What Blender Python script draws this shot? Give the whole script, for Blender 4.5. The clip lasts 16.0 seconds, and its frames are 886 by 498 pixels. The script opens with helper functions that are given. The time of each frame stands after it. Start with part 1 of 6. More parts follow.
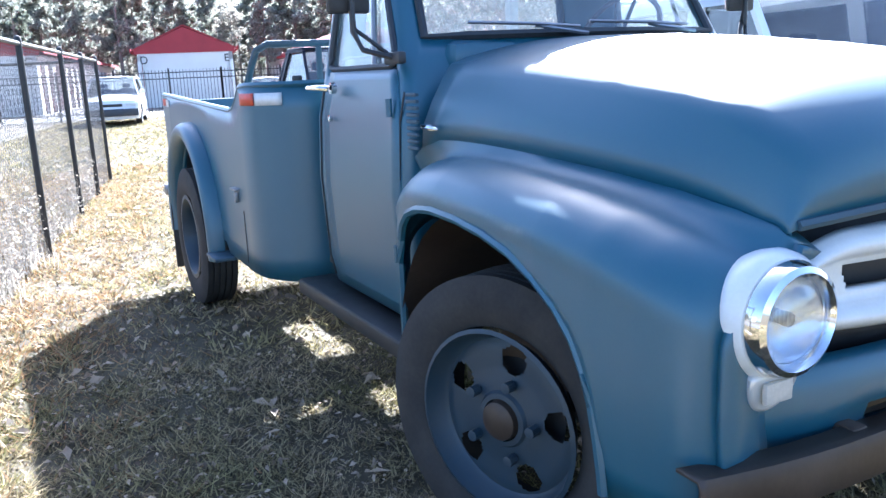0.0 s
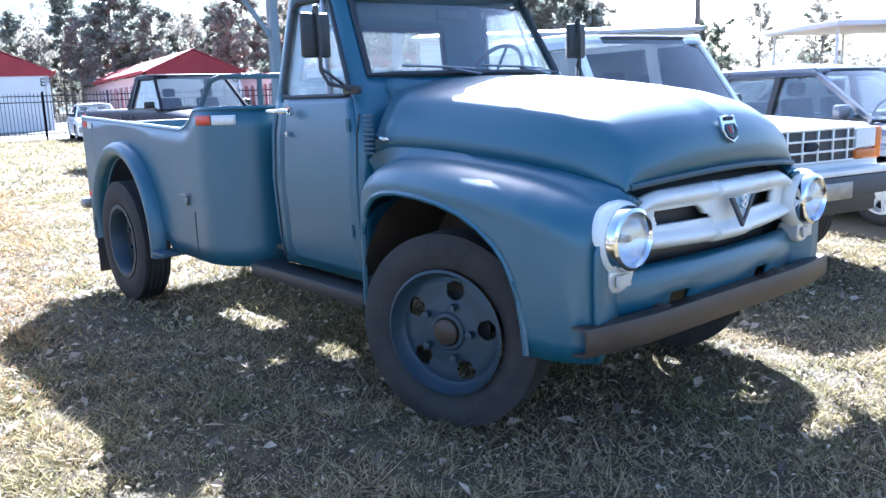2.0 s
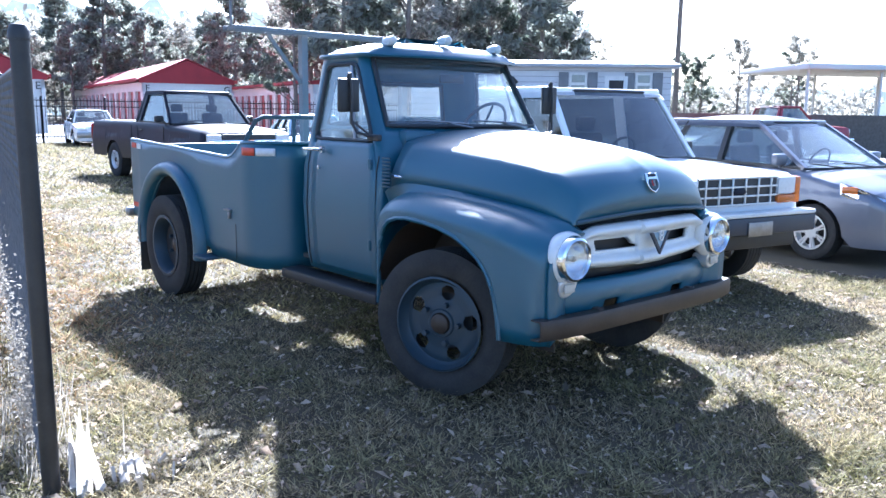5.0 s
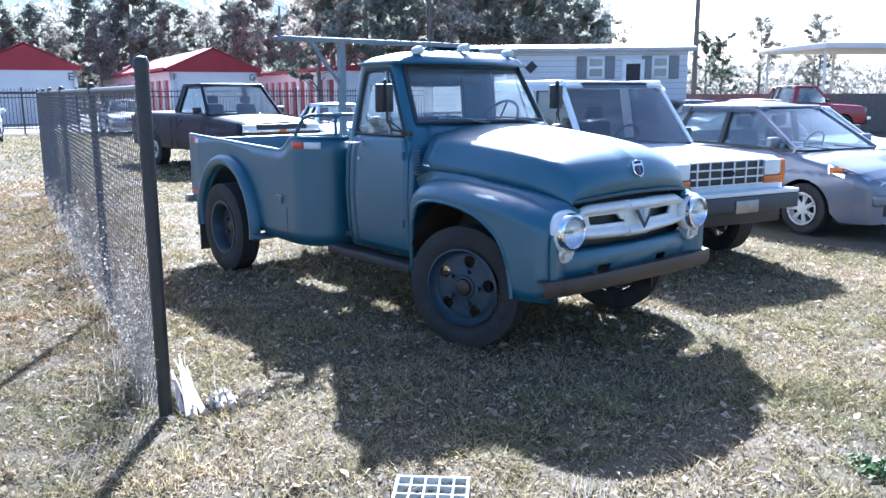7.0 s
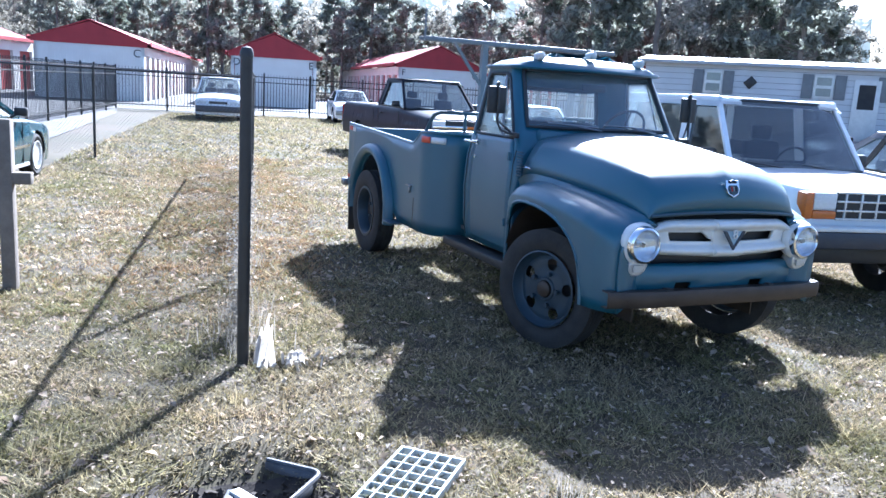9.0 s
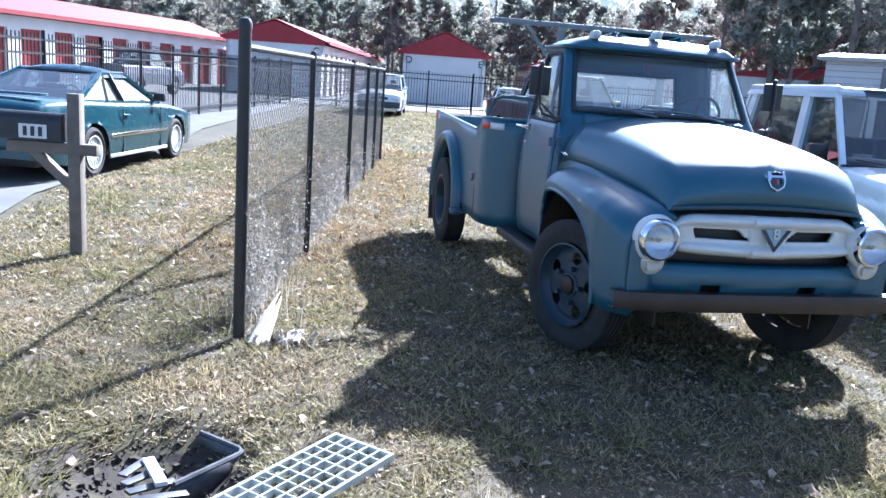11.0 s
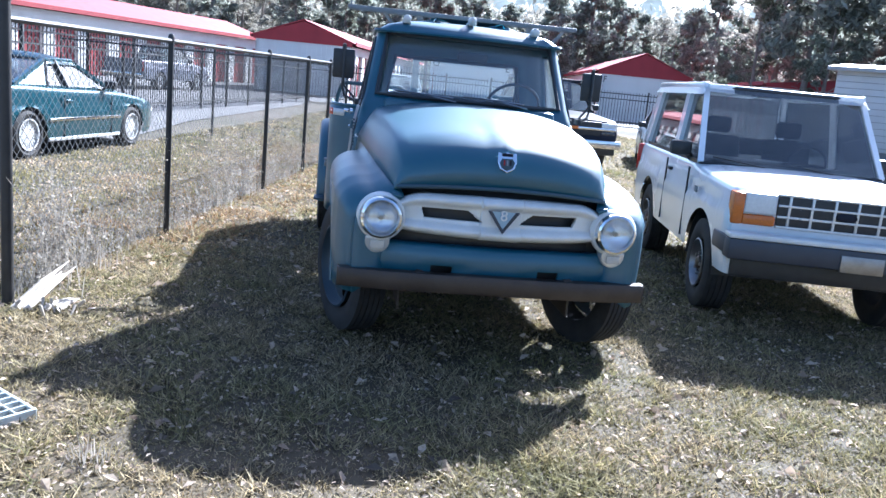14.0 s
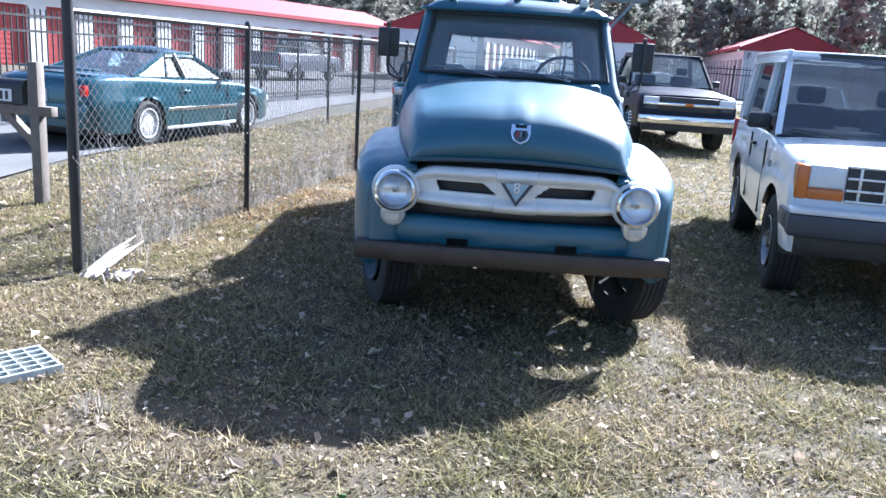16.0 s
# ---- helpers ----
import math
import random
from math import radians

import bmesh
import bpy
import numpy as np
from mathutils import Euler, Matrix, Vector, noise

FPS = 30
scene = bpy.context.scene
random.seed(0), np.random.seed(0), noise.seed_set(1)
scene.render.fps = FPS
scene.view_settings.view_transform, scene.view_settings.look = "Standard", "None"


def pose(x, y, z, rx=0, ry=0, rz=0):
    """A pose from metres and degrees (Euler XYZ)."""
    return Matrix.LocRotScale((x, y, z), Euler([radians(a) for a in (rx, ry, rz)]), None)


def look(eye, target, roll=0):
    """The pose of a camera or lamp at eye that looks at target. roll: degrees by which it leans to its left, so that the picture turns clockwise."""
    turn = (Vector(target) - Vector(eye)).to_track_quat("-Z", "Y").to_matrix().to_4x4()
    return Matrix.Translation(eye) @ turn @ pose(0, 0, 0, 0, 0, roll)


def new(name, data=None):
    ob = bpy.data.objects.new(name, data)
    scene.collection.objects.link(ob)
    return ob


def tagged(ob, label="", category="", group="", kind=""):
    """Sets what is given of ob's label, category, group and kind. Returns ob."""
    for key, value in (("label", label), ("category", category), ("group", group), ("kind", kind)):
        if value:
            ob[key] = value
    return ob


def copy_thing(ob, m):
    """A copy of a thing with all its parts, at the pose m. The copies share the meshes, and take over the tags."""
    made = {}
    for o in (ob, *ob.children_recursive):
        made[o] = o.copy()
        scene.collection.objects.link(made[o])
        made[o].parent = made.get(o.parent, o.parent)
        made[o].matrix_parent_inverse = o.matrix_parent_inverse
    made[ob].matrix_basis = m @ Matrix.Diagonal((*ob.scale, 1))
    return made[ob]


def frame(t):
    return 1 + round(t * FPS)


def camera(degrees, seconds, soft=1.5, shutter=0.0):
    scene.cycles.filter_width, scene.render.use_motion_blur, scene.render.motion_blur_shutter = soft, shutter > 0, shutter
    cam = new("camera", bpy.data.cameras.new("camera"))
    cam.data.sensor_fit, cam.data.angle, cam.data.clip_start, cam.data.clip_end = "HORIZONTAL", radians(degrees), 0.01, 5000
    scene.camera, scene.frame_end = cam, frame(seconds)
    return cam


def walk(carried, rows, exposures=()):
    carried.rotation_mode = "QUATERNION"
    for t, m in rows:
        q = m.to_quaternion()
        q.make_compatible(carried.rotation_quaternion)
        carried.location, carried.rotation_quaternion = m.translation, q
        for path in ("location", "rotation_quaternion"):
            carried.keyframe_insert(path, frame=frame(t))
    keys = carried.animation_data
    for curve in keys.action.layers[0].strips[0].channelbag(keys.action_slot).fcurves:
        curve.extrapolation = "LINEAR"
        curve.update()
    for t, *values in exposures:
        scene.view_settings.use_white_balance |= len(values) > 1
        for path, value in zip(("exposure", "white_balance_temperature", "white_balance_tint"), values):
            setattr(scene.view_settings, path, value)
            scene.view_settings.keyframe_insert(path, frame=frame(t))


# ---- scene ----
cam = camera(57.2, 16.0)
PATH = [
    (0, (-0.133, 0.539, 1.361), (0.811, 2.25, 0.934), -2.5),
    (0.5, (-0.406, 0.325, 1.33), (0.653, 1.965, 0.897), -3.2),
    (1, (-0.652, 0.109, 1.358), (0.444, 1.749, 1.029), -1.0),
    (1.5, (-0.87, -0.059, 1.412), (0.318, 1.522, 1.113), 0.5),
    (2, (-1.141, -0.131, 1.382), (0.153, 1.347, 1.005), -1.9),
    (2.5, (-1.337, -0.251, 1.406), (-0.009, 1.217, 1.118), 0.1),
    (3, (-1.498, -0.405, 1.455), (-0.166, 1.052, 1.133), -0.7),
    (3.5, (-1.659, -0.507, 1.471), (-0.289, 0.907, 1.119), -0.6),
    (4, (-1.784, -0.596, 1.517), (-0.513, 0.916, 1.206), -0.0),
    (4.5, (-1.849, -0.818, 1.532), (-0.577, 0.69, 1.206), 1.5),
    (4.7, (-1.885, -0.858, 1.55), (-0.562, 0.607, 1.229), 1.1),
    (6.8, (-2.582, -1.564, 1.687), (-1.241, -0.134, 1.289), -0.0),
    (7, (-2.6, -1.622, 1.697), (-1.311, -0.14, 1.319), -0.2),
    (7.5, (-2.596, -1.883, 1.681), (-1.412, -0.317, 1.294), 2.1),
    (8, (-2.495, -1.962, 1.683), (-1.406, -0.329, 1.301), 1.5),
    (8.5, (-2.257, -2.077, 1.697), (-1.278, -0.372, 1.331), 1.9),
    (9, (-2.014, -2.282, 1.706), (-1.158, -0.516, 1.323), 3.5),
    (9.2, (-1.939, -2.319, 1.698), (-1.148, -0.524, 1.313), 3.1),
    (11.3, (-0.742, -2.401, 1.594), (-0.398, -0.477, 1.169), 4.1),
    (11.5, (-0.615, -2.443, 1.578), (-0.348, -0.512, 1.131), 4.1),
    (12, (-0.289, -2.494, 1.583), (-0.072, -0.571, 1.079), 4.9),
    (12.5, (-0.006, -2.499, 1.594), (0.232, -0.585, 1.066), 4.4),
    (13, (0.3, -2.652, 1.598), (0.506, -0.723, 1.109), 5.7),
    (13.5, (0.565, -2.691, 1.607), (0.908, -0.77, 1.17), 5.8),
    (14, (0.783, -2.748, 1.607), (1.119, -0.818, 1.203), 5.6),
    (14.5, (1.001, -2.887, 1.59), (1.09, -0.946, 1.116), 4.6),
    (15, (1.189, -2.936, 1.587), (1.214, -1.012, 1.04), 5.0),
    (15.5, (1.331, -2.882, 1.574), (1.436, -0.961, 1.026), 2.6),
    (16, (1.472, -2.83, 1.591), (1.466, -0.885, 1.128), 3.7),
]
EXPOSURES = [(0, 3.34, 5250, 14), (4.7, 2.94, 5000, 14), (9, 2.56, 4980, 13), (12.5, 2.42, 5050, 13), (16, 2.44, 5150, 14)]
walk(cam, [(t, look(eye, target, roll)) for t, eye, target, roll in PATH], EXPOSURES)

# ---- light and sky ----
SUN = Vector((0.63 * math.cos(radians(36)), 0.777 * math.cos(radians(36)), math.sin(radians(36))))
world = bpy.data.worlds.new("sky")
scene.world = world
world.use_nodes = True
wn = world.node_tree.nodes
sky = wn.new("ShaderNodeTexSky")
sky.sky_type, sky.sun_disc = "NISHITA", False
sky.sun_elevation, sky.sun_rotation = radians(36), math.atan2(0.63, 0.777)
sky.air_density, sky.dust_density, sky.ozone_density = 1.0, 2.4, 1.5
world.node_tree.links.new(sky.outputs[0], wn["Background"].inputs[0])
wn["Background"].inputs[1].default_value = 0.052
sun = new("sun", bpy.data.lights.new("sun", "SUN"))
sun.data.energy, sun.data.angle, sun.data.color = 5.0, radians(0.55), (1.0, 0.95, 0.86)
sun.matrix_world = look(SUN * 60, (0, 0, 0))


# ---- materials ----
def surf(name, a, b=None, rough=0.5, metal=0.0, scale=8.0, bump=0.0, fine=90.0, coat=0.0, spec=0.5, rvar=0.1):
    """A surface that varies between two colours at two scales, with fine relief."""
    m = bpy.data.materials.new(name)
    m.use_nodes = True
    nt = m.node_tree
    p = nt.nodes["Principled BSDF"]
    b = b or tuple(c * 0.8 for c in a)
    tc = nt.nodes.new("ShaderNodeTexCoord")
    n1, n2 = nt.nodes.new("ShaderNodeTexNoise"), nt.nodes.new("ShaderNodeTexNoise")
    n1.inputs["Scale"].default_value, n1.inputs["Detail"].default_value = scale, 6
    n2.inputs["Scale"].default_value, n2.inputs["Detail"].default_value = fine, 3
    for n in (n1, n2):
        nt.links.new(tc.outputs["Object"], n.inputs["Vector"])
    add = nt.nodes.new("ShaderNodeMath")
    add.operation = "MULTIPLY_ADD"
    add.inputs[1].default_value = 0.35
    nt.links.new(n2.outputs[0], add.inputs[0])
    nt.links.new(n1.outputs[0], add.inputs[2])
    mr = nt.nodes.new("ShaderNodeMapRange")
    mr.inputs[1].default_value, mr.inputs[2].default_value = 0.42, 0.92
    nt.links.new(add.outputs[0], mr.inputs[0])
    mix = nt.nodes.new("ShaderNodeMix")
    mix.data_type = "RGBA"
    mix.inputs[6].default_value, mix.inputs[7].default_value = (*a, 1), (*b, 1)
    nt.links.new(mr.outputs[0], mix.inputs[0])
    nt.links.new(mix.outputs[2], p.inputs["Base Color"])
    rr = nt.nodes.new("ShaderNodeMapRange")
    rr.inputs[3].default_value, rr.inputs[4].default_value = max(0.02, rough - rvar), min(1, rough + rvar)
    nt.links.new(n1.outputs[0], rr.inputs[0])
    nt.links.new(rr.outputs[0], p.inputs["Roughness"])
    p.inputs["Metallic"].default_value = metal
    p.inputs["Coat Weight"].default_value = coat
    p.inputs["Coat Roughness"].default_value = 0.08
    p.inputs["Specular IOR Level"].default_value = spec
    if bump:
        bp = nt.nodes.new("ShaderNodeBump")
        bp.inputs["Strength"].default_value, bp.inputs["Distance"].default_value = bump, 0.01
        nt.links.new(add.outputs[0], bp.inputs["Height"])
        nt.links.new(bp.outputs[0], p.inputs["Normal"])
    return m


def pane_glass(name, tint, gloss=1.0, dust_glare=0.0):
    """Thin window glass: clear through, a dust film that also paints in pale sky glare, and a mirror gloss that grows
    at grazing angles.
    """
    m = bpy.data.materials.new(name)
    m.use_nodes = True
    nt = m.node_tree
    nt.nodes.clear()
    out, mix = nt.nodes.new("ShaderNodeOutputMaterial"), nt.nodes.new("ShaderNodeMixShader")
    tr, gl, fr = nt.nodes.new("ShaderNodeBsdfTransparent"), nt.nodes.new("ShaderNodeBsdfGlossy"), nt.nodes.new("ShaderNodeLayerWeight")
    tr.inputs[0].default_value = (*tint, 1)
    gl.inputs["Roughness"].default_value = 0.02
    gl.inputs[0].default_value = (gloss, gloss, gloss, 1)
    pw, ma = nt.nodes.new("ShaderNodeMath"), nt.nodes.new("ShaderNodeMath")
    pw.operation, ma.operation = "POWER", "MULTIPLY_ADD"
    fr.inputs[0].default_value, pw.inputs[1].default_value = 0.5, 4.0
    ma.inputs[1].default_value, ma.inputs[2].default_value = 0.55, 0.085
    nt.links.new(fr.outputs["Facing"], pw.inputs[0])
    nt.links.new(pw.outputs[0], ma.inputs[0])
    nt.links.new(ma.outputs[0], mix.inputs[0])
    film, scatter_, side_ = nt.nodes.new("ShaderNodeMixShader"), nt.nodes.new("ShaderNodeBsdfTranslucent"), nt.nodes.new("ShaderNodeBsdfDiffuse")
    both, spots, cover = nt.nodes.new("ShaderNodeMixShader"), nt.nodes.new("ShaderNodeTexNoise"), nt.nodes.new("ShaderNodeMapRange")
    scatter_.inputs[0].default_value = side_.inputs[0].default_value = (0.62, 0.64, 0.64, 1)
    spots.inputs["Scale"].default_value, spots.inputs["Detail"].default_value = 3.5, 5
    cover.inputs[3].default_value, cover.inputs[4].default_value = dust_glare * 0.5, dust_glare * 1.5
    nt.links.new(spots.outputs[0], cover.inputs[0])
    nt.links.new(cover.outputs[0], film.inputs[0])
    nt.links.new(scatter_.outputs[0], both.inputs[1])
    nt.links.new(side_.outputs[0], both.inputs[2])
    nt.links.new(tr.outputs[0], film.inputs[1])
    nt.links.new(both.outputs[0], film.inputs[2])
    nt.links.new(film.outputs[0], mix.inputs[1])
    nt.links.new(gl.outputs[0], mix.inputs[2])
    nt.links.new(mix.outputs[0], out.inputs[0])
    return m


def leafy(m, share=0.45):
    """Lets light through thin leaves and blades."""
    nt = m.node_tree
    p = nt.nodes["Principled BSDF"]
    tl, mix = nt.nodes.new("ShaderNodeBsdfTranslucent"), nt.nodes.new("ShaderNodeMixShader")
    nt.links.new(p.inputs["Base Color"].links[0].from_socket, tl.inputs[0])
    mix.inputs[0].default_value = share
    nt.links.new(p.outputs[0], mix.inputs[1])
    nt.links.new(tl.outputs[0], mix.inputs[2])
    nt.links.new(mix.outputs[0], nt.nodes["Material Output"].inputs[0])
    return m


def per_piece(m, amount=0.35):
    """Lets every separate leaf or piece of a joined mesh vary in brightness."""
    nt = m.node_tree
    p = nt.nodes["Principled BSDF"]
    src = p.inputs["Base Color"].links[0].from_socket
    geo, hsv, mr = nt.nodes.new("ShaderNodeNewGeometry"), nt.nodes.new("ShaderNodeHueSaturation"), nt.nodes.new("ShaderNodeMapRange")
    mr.inputs[3].default_value, mr.inputs[4].default_value = 1 - amount, 1 + amount
    nt.links.new(geo.outputs["Random Per Island"], mr.inputs[0])
    nt.links.new(mr.outputs[0], hsv.inputs["Value"])
    nt.links.new(src, hsv.inputs["Color"])
    nt.links.new(hsv.outputs[0], p.inputs["Base Color"])
    return m


BLUE = surf("old_blue_paint", (0.007, 0.074, 0.120), (0.020, 0.088, 0.126), 0.50, 0.0, 2.2, 0.02, 160, 0.75, 0.35, 0.07)
BLUE.node_tree.nodes["Principled BSDF"].inputs["Coat Roughness"].default_value = 0.33
BLUE.node_tree.nodes["Principled BSDF"].inputs["Coat IOR"].default_value = 1.6
BLUEDARK = surf("blue_underside", (0.03, 0.07, 0.10), (0.05, 0.07, 0.08), 0.6, 0, 4)
# truck blue with a dusty tone, darkened to paint in the rims' shade
RIMPAINT = surf("dusty_shaded_wheel_paint", (0.014, 0.036, 0.056), (0.03, 0.042, 0.052), 0.5, 0, 7, 0.05)
RUST = surf("rusty_bumper_steel", (0.036, 0.025, 0.018), (0.066, 0.048, 0.035), 0.5, 0.25, 6, 0.1, 60)
WHITEP = surf("white_grille_paint", (0.72, 0.72, 0.69), (0.60, 0.60, 0.57), 0.35, 0, 9, 0.02, 120, 0.2)
CHROME = surf("chrome", (0.80, 0.80, 0.80), (0.66, 0.66, 0.67), 0.08, 1.0, 12, 0, 90, 0, 0.5, 0.04)
DULLMET = surf("dull_steel", (0.35, 0.35, 0.36), (0.25, 0.24, 0.23), 0.4, 0.9, 14, 0.05)
RUBBER = surf("tyre_rubber", (0.020, 0.020, 0.021), (0.045, 0.042, 0.038), 0.8, 0, 10, 0.15, 80, 0, 0.3)
BLACK = surf("black_trim", (0.015, 0.015, 0.016), (0.03, 0.03, 0.03), 0.5, 0, 20)
DARKIN = surf("dark_interior", (0.022, 0.022, 0.025), (0.045, 0.043, 0.042), 0.8, 0, 6, 0.1)
GASKET = surf("window_rubber", (0.018, 0.022, 0.026), (0.03, 0.035, 0.04), 0.6, 0, 30)
GLASS = pane_glass("clear_glass", (0.88, 0.93, 0.93), 1.0, 0.13)
TINT = pane_glass("tinted_glass", (0.55, 0.60, 0.61), 1.0, 0.09)
PRIVACY = pane_glass("dark_tinted_glass", (0.27, 0.30, 0.32), 1.0, 0.06)
REFLECTOR = surf("lamp_reflector", (0.92, 0.92, 0.92), (0.80, 0.80, 0.81), 0.16, 0.75, 20, 0.25)
LENS = pane_glass("lamp_lens", (0.92, 0.94, 0.96))
LAMPGLASS = surf("frosted_lamp_glass", (0.55, 0.52, 0.46), (0.42, 0.40, 0.36), 0.25, 0, 60, 0.2)
AMBER = surf("amber_lens", (0.60, 0.16, 0.02), (0.45, 0.12, 0.02), 0.2, 0, 60, 0.1)
REDLENS = surf("red_lens", (0.42, 0.02, 0.015), (0.3, 0.015, 0.01), 0.2, 0, 60, 0.1)
REFLECTR = surf("red_reflector_tape", (0.65, 0.07, 0.03), (0.5, 0.08, 0.04), 0.4, 0, 40)
REFLECTW = surf("white_reflector_tape", (0.72, 0.72, 0.70), (0.6, 0.6, 0.58), 0.4, 0, 40)
SUVWHITE = surf("white_car_paint", (0.78, 0.79, 0.80), (0.70, 0.71, 0.72), 0.25, 0, 2, 0, 120, 0.6)
SILVER = surf("silver_car_paint", (0.15, 0.163, 0.20), (0.13, 0.143, 0.178), 0.38, 0.30, 3, 0, 200, 0.8)
TEAL = surf("teal_car_paint", (0.007, 0.066, 0.090), (0.006, 0.055, 0.078), 0.28, 0.35, 3, 0, 200, 1.0)
NAVY = surf("dark_blue_truck_paint", (0.012, 0.015, 0.026), (0.02, 0.022, 0.032), 0.38, 0.0, 3, 0, 200, 0.0, 0.12)
PALEBLUE = surf("pale_blue_car_paint", (0.30, 0.42, 0.52), (0.27, 0.38, 0.48), 0.3, 0.3, 3, 0, 200, 0.6)
REDCAR = surf("red_car_paint", (0.32, 0.02, 0.03), (0.25, 0.02, 0.025), 0.3, 0, 3, 0, 200, 0.6)
ALLOY = surf("silver_wheel", (0.72, 0.72, 0.71), (0.62, 0.62, 0.61), 0.3, 0.45, 10)
BUMPGREY = surf("dark_bumper", (0.03, 0.035, 0.05), (0.05, 0.055, 0.065), 0.5, 0, 8)
POSTBLACK = surf("black_fence_paint", (0.013, 0.013, 0.014), (0.03, 0.028, 0.026), 0.45, 0, 12, 0.1)
MESHWIRE = surf("fence_wire", (0.10, 0.10, 0.10), (0.20, 0.20, 0.19), 0.4, 0.4, 20)
WHITEWALL = surf("white_metal_siding", (0.74, 0.74, 0.72), (0.64, 0.63, 0.60), 0.5, 0, 0.8, 0.03, 30)
REDROOF = surf("red_metal_trim", (0.34, 0.030, 0.036), (0.27, 0.030, 0.036), 0.7, 0, 1.5, 0.03, 30)
REDDOOR = surf("red_roller_door", (0.38, 0.05, 0.05), (0.30, 0.045, 0.045), 0.5, 0, 2, 0.05)
GREYROOF = surf("grey_roof", (0.42, 0.43, 0.45), (0.33, 0.34, 0.36), 0.5, 0.2, 1.5, 0.05)
MHWALL = surf("grey_vinyl_siding", (0.60, 0.61, 0.62), (0.54, 0.55, 0.56), 0.6, 0, 1.5, 0.03)
SHUTTER = surf("grey_shutter", (0.20, 0.21, 0.22), None, 0.6)
WOODOLD = surf("weathered_wood", (0.12, 0.10, 0.08), (0.20, 0.17, 0.14), 0.85, 0, 9, 0.35, 70)
WOODWHITE = surf("bleached_wood", (0.52, 0.46, 0.38), (0.38, 0.33, 0.27), 0.85, 0, 14, 0.3, 80)
PLASTIC = surf("grey_green_plastic", (0.38, 0.41, 0.39), (0.50, 0.52, 0.50), 0.55, 0, 10, 0.1)
PLASTICBLACK = surf("black_plastic", (0.03, 0.03, 0.034), (0.10, 0.10, 0.105), 0.5, 0, 9, 0.1)
PALEPLASTIC = surf("pale_plastic", (0.62, 0.62, 0.60), (0.5, 0.5, 0.48), 0.5, 0, 9)
DIRT = surf("dark_soil", (0.020, 0.014, 0.010), (0.045, 0.034, 0.025), 0.95, 0, 12, 0.8, 60)
ASPHALT = surf("pale_worn_asphalt", (0.125, 0.12, 0.115), (0.08, 0.078, 0.076), 0.85, 0, 1.2, 0.2, 120)
BARK = surf("bark", (0.16, 0.13, 0.11), (0.25, 0.22, 0.19), 0.95, 0, 3, 0.5, 20)
# tree leaves are paler and greyer than life: distance haze painted in
PINE = leafy(per_piece(surf("hazed_pine_needles", (0.235, 0.25, 0.205), (0.32, 0.33, 0.28), 0.7, 0, 0.15, 0, 4), 0.5))
BROADLEAF = leafy(per_piece(surf("hazed_dry_leaves", (0.32, 0.30, 0.25), (0.42, 0.40, 0.34), 0.8, 0, 0.2, 0, 4), 0.45))
EVERGREEN = leafy(per_piece(surf("hazed_dark_leaves", (0.15, 0.17, 0.125), (0.21, 0.225, 0.17), 0.6, 0, 0.2, 0, 4), 0.5))
BLADE = leafy(per_piece(surf("short_grass_blades", (0.37, 0.28, 0.17), (0.15, 0.150, 0.055), 0.8, 0, 0.9, 0, 5), 0.9), 0.4)
GREENBLADE = leafy(per_piece(surf("green_grass_blades", (0.13, 0.135, 0.042), (0.24, 0.205, 0.085), 0.8, 0, 1.4, 0, 6), 0.5), 0.4)
PINESTRAW = leafy(per_piece(surf("pine_straw", (0.36, 0.205, 0.095), (0.24, 0.15, 0.07), 0.85, 0, 1.4, 0, 6), 0.6), 0.3)
LITTER = leafy(per_piece(surf("fallen_leaves", (0.22, 0.145, 0.095), (0.52, 0.44, 0.34), 0.7, 0, 5, 0, 30), 0.75))
WEED = leafy(per_piece(surf("green_weed", (0.055, 0.11, 0.03), (0.09, 0.15, 0.045), 0.6, 0, 3, 0, 20), 0.3))
DRYWEED = leafy(per_piece(surf("dry_weed", (0.36, 0.33, 0.28), (0.24, 0.21, 0.17), 0.8, 0, 3, 0, 20), 0.3))


# ---- building blocks ----
def part(name, bm, material, parent=None, label="", smooth=True, angle=35):
    me = bpy.data.meshes.new(name)
    bmesh.ops.recalc_face_normals(bm, faces=bm.faces)
    bm.to_mesh(me)
    bm.free()
    me.materials.append(material)
    if smooth:
        me.shade_smooth()
        me.set_sharp_from_angle(angle=radians(angle))
    ob = new(name, me)
    ob.parent = parent
    if label:
        ob["label"] = label
    return ob


def thing(name, m, label, category, group="", kind=""):
    ob = new(name)
    ob.matrix_world = m
    ob.empty_display_size = 0.2
    return tagged(ob, label, category, group, kind)


def soft(ob, width=0.01, segments=2):
    mod = ob.modifiers.new("bevel", "BEVEL")
    mod.width, mod.segments, mod.limit_method = width, segments, "ANGLE"
    return ob


def thick(ob, t, offset=-1.0):
    mod = ob.modifiers.new("thickness", "SOLIDIFY")
    mod.thickness, mod.offset = t, offset
    return ob


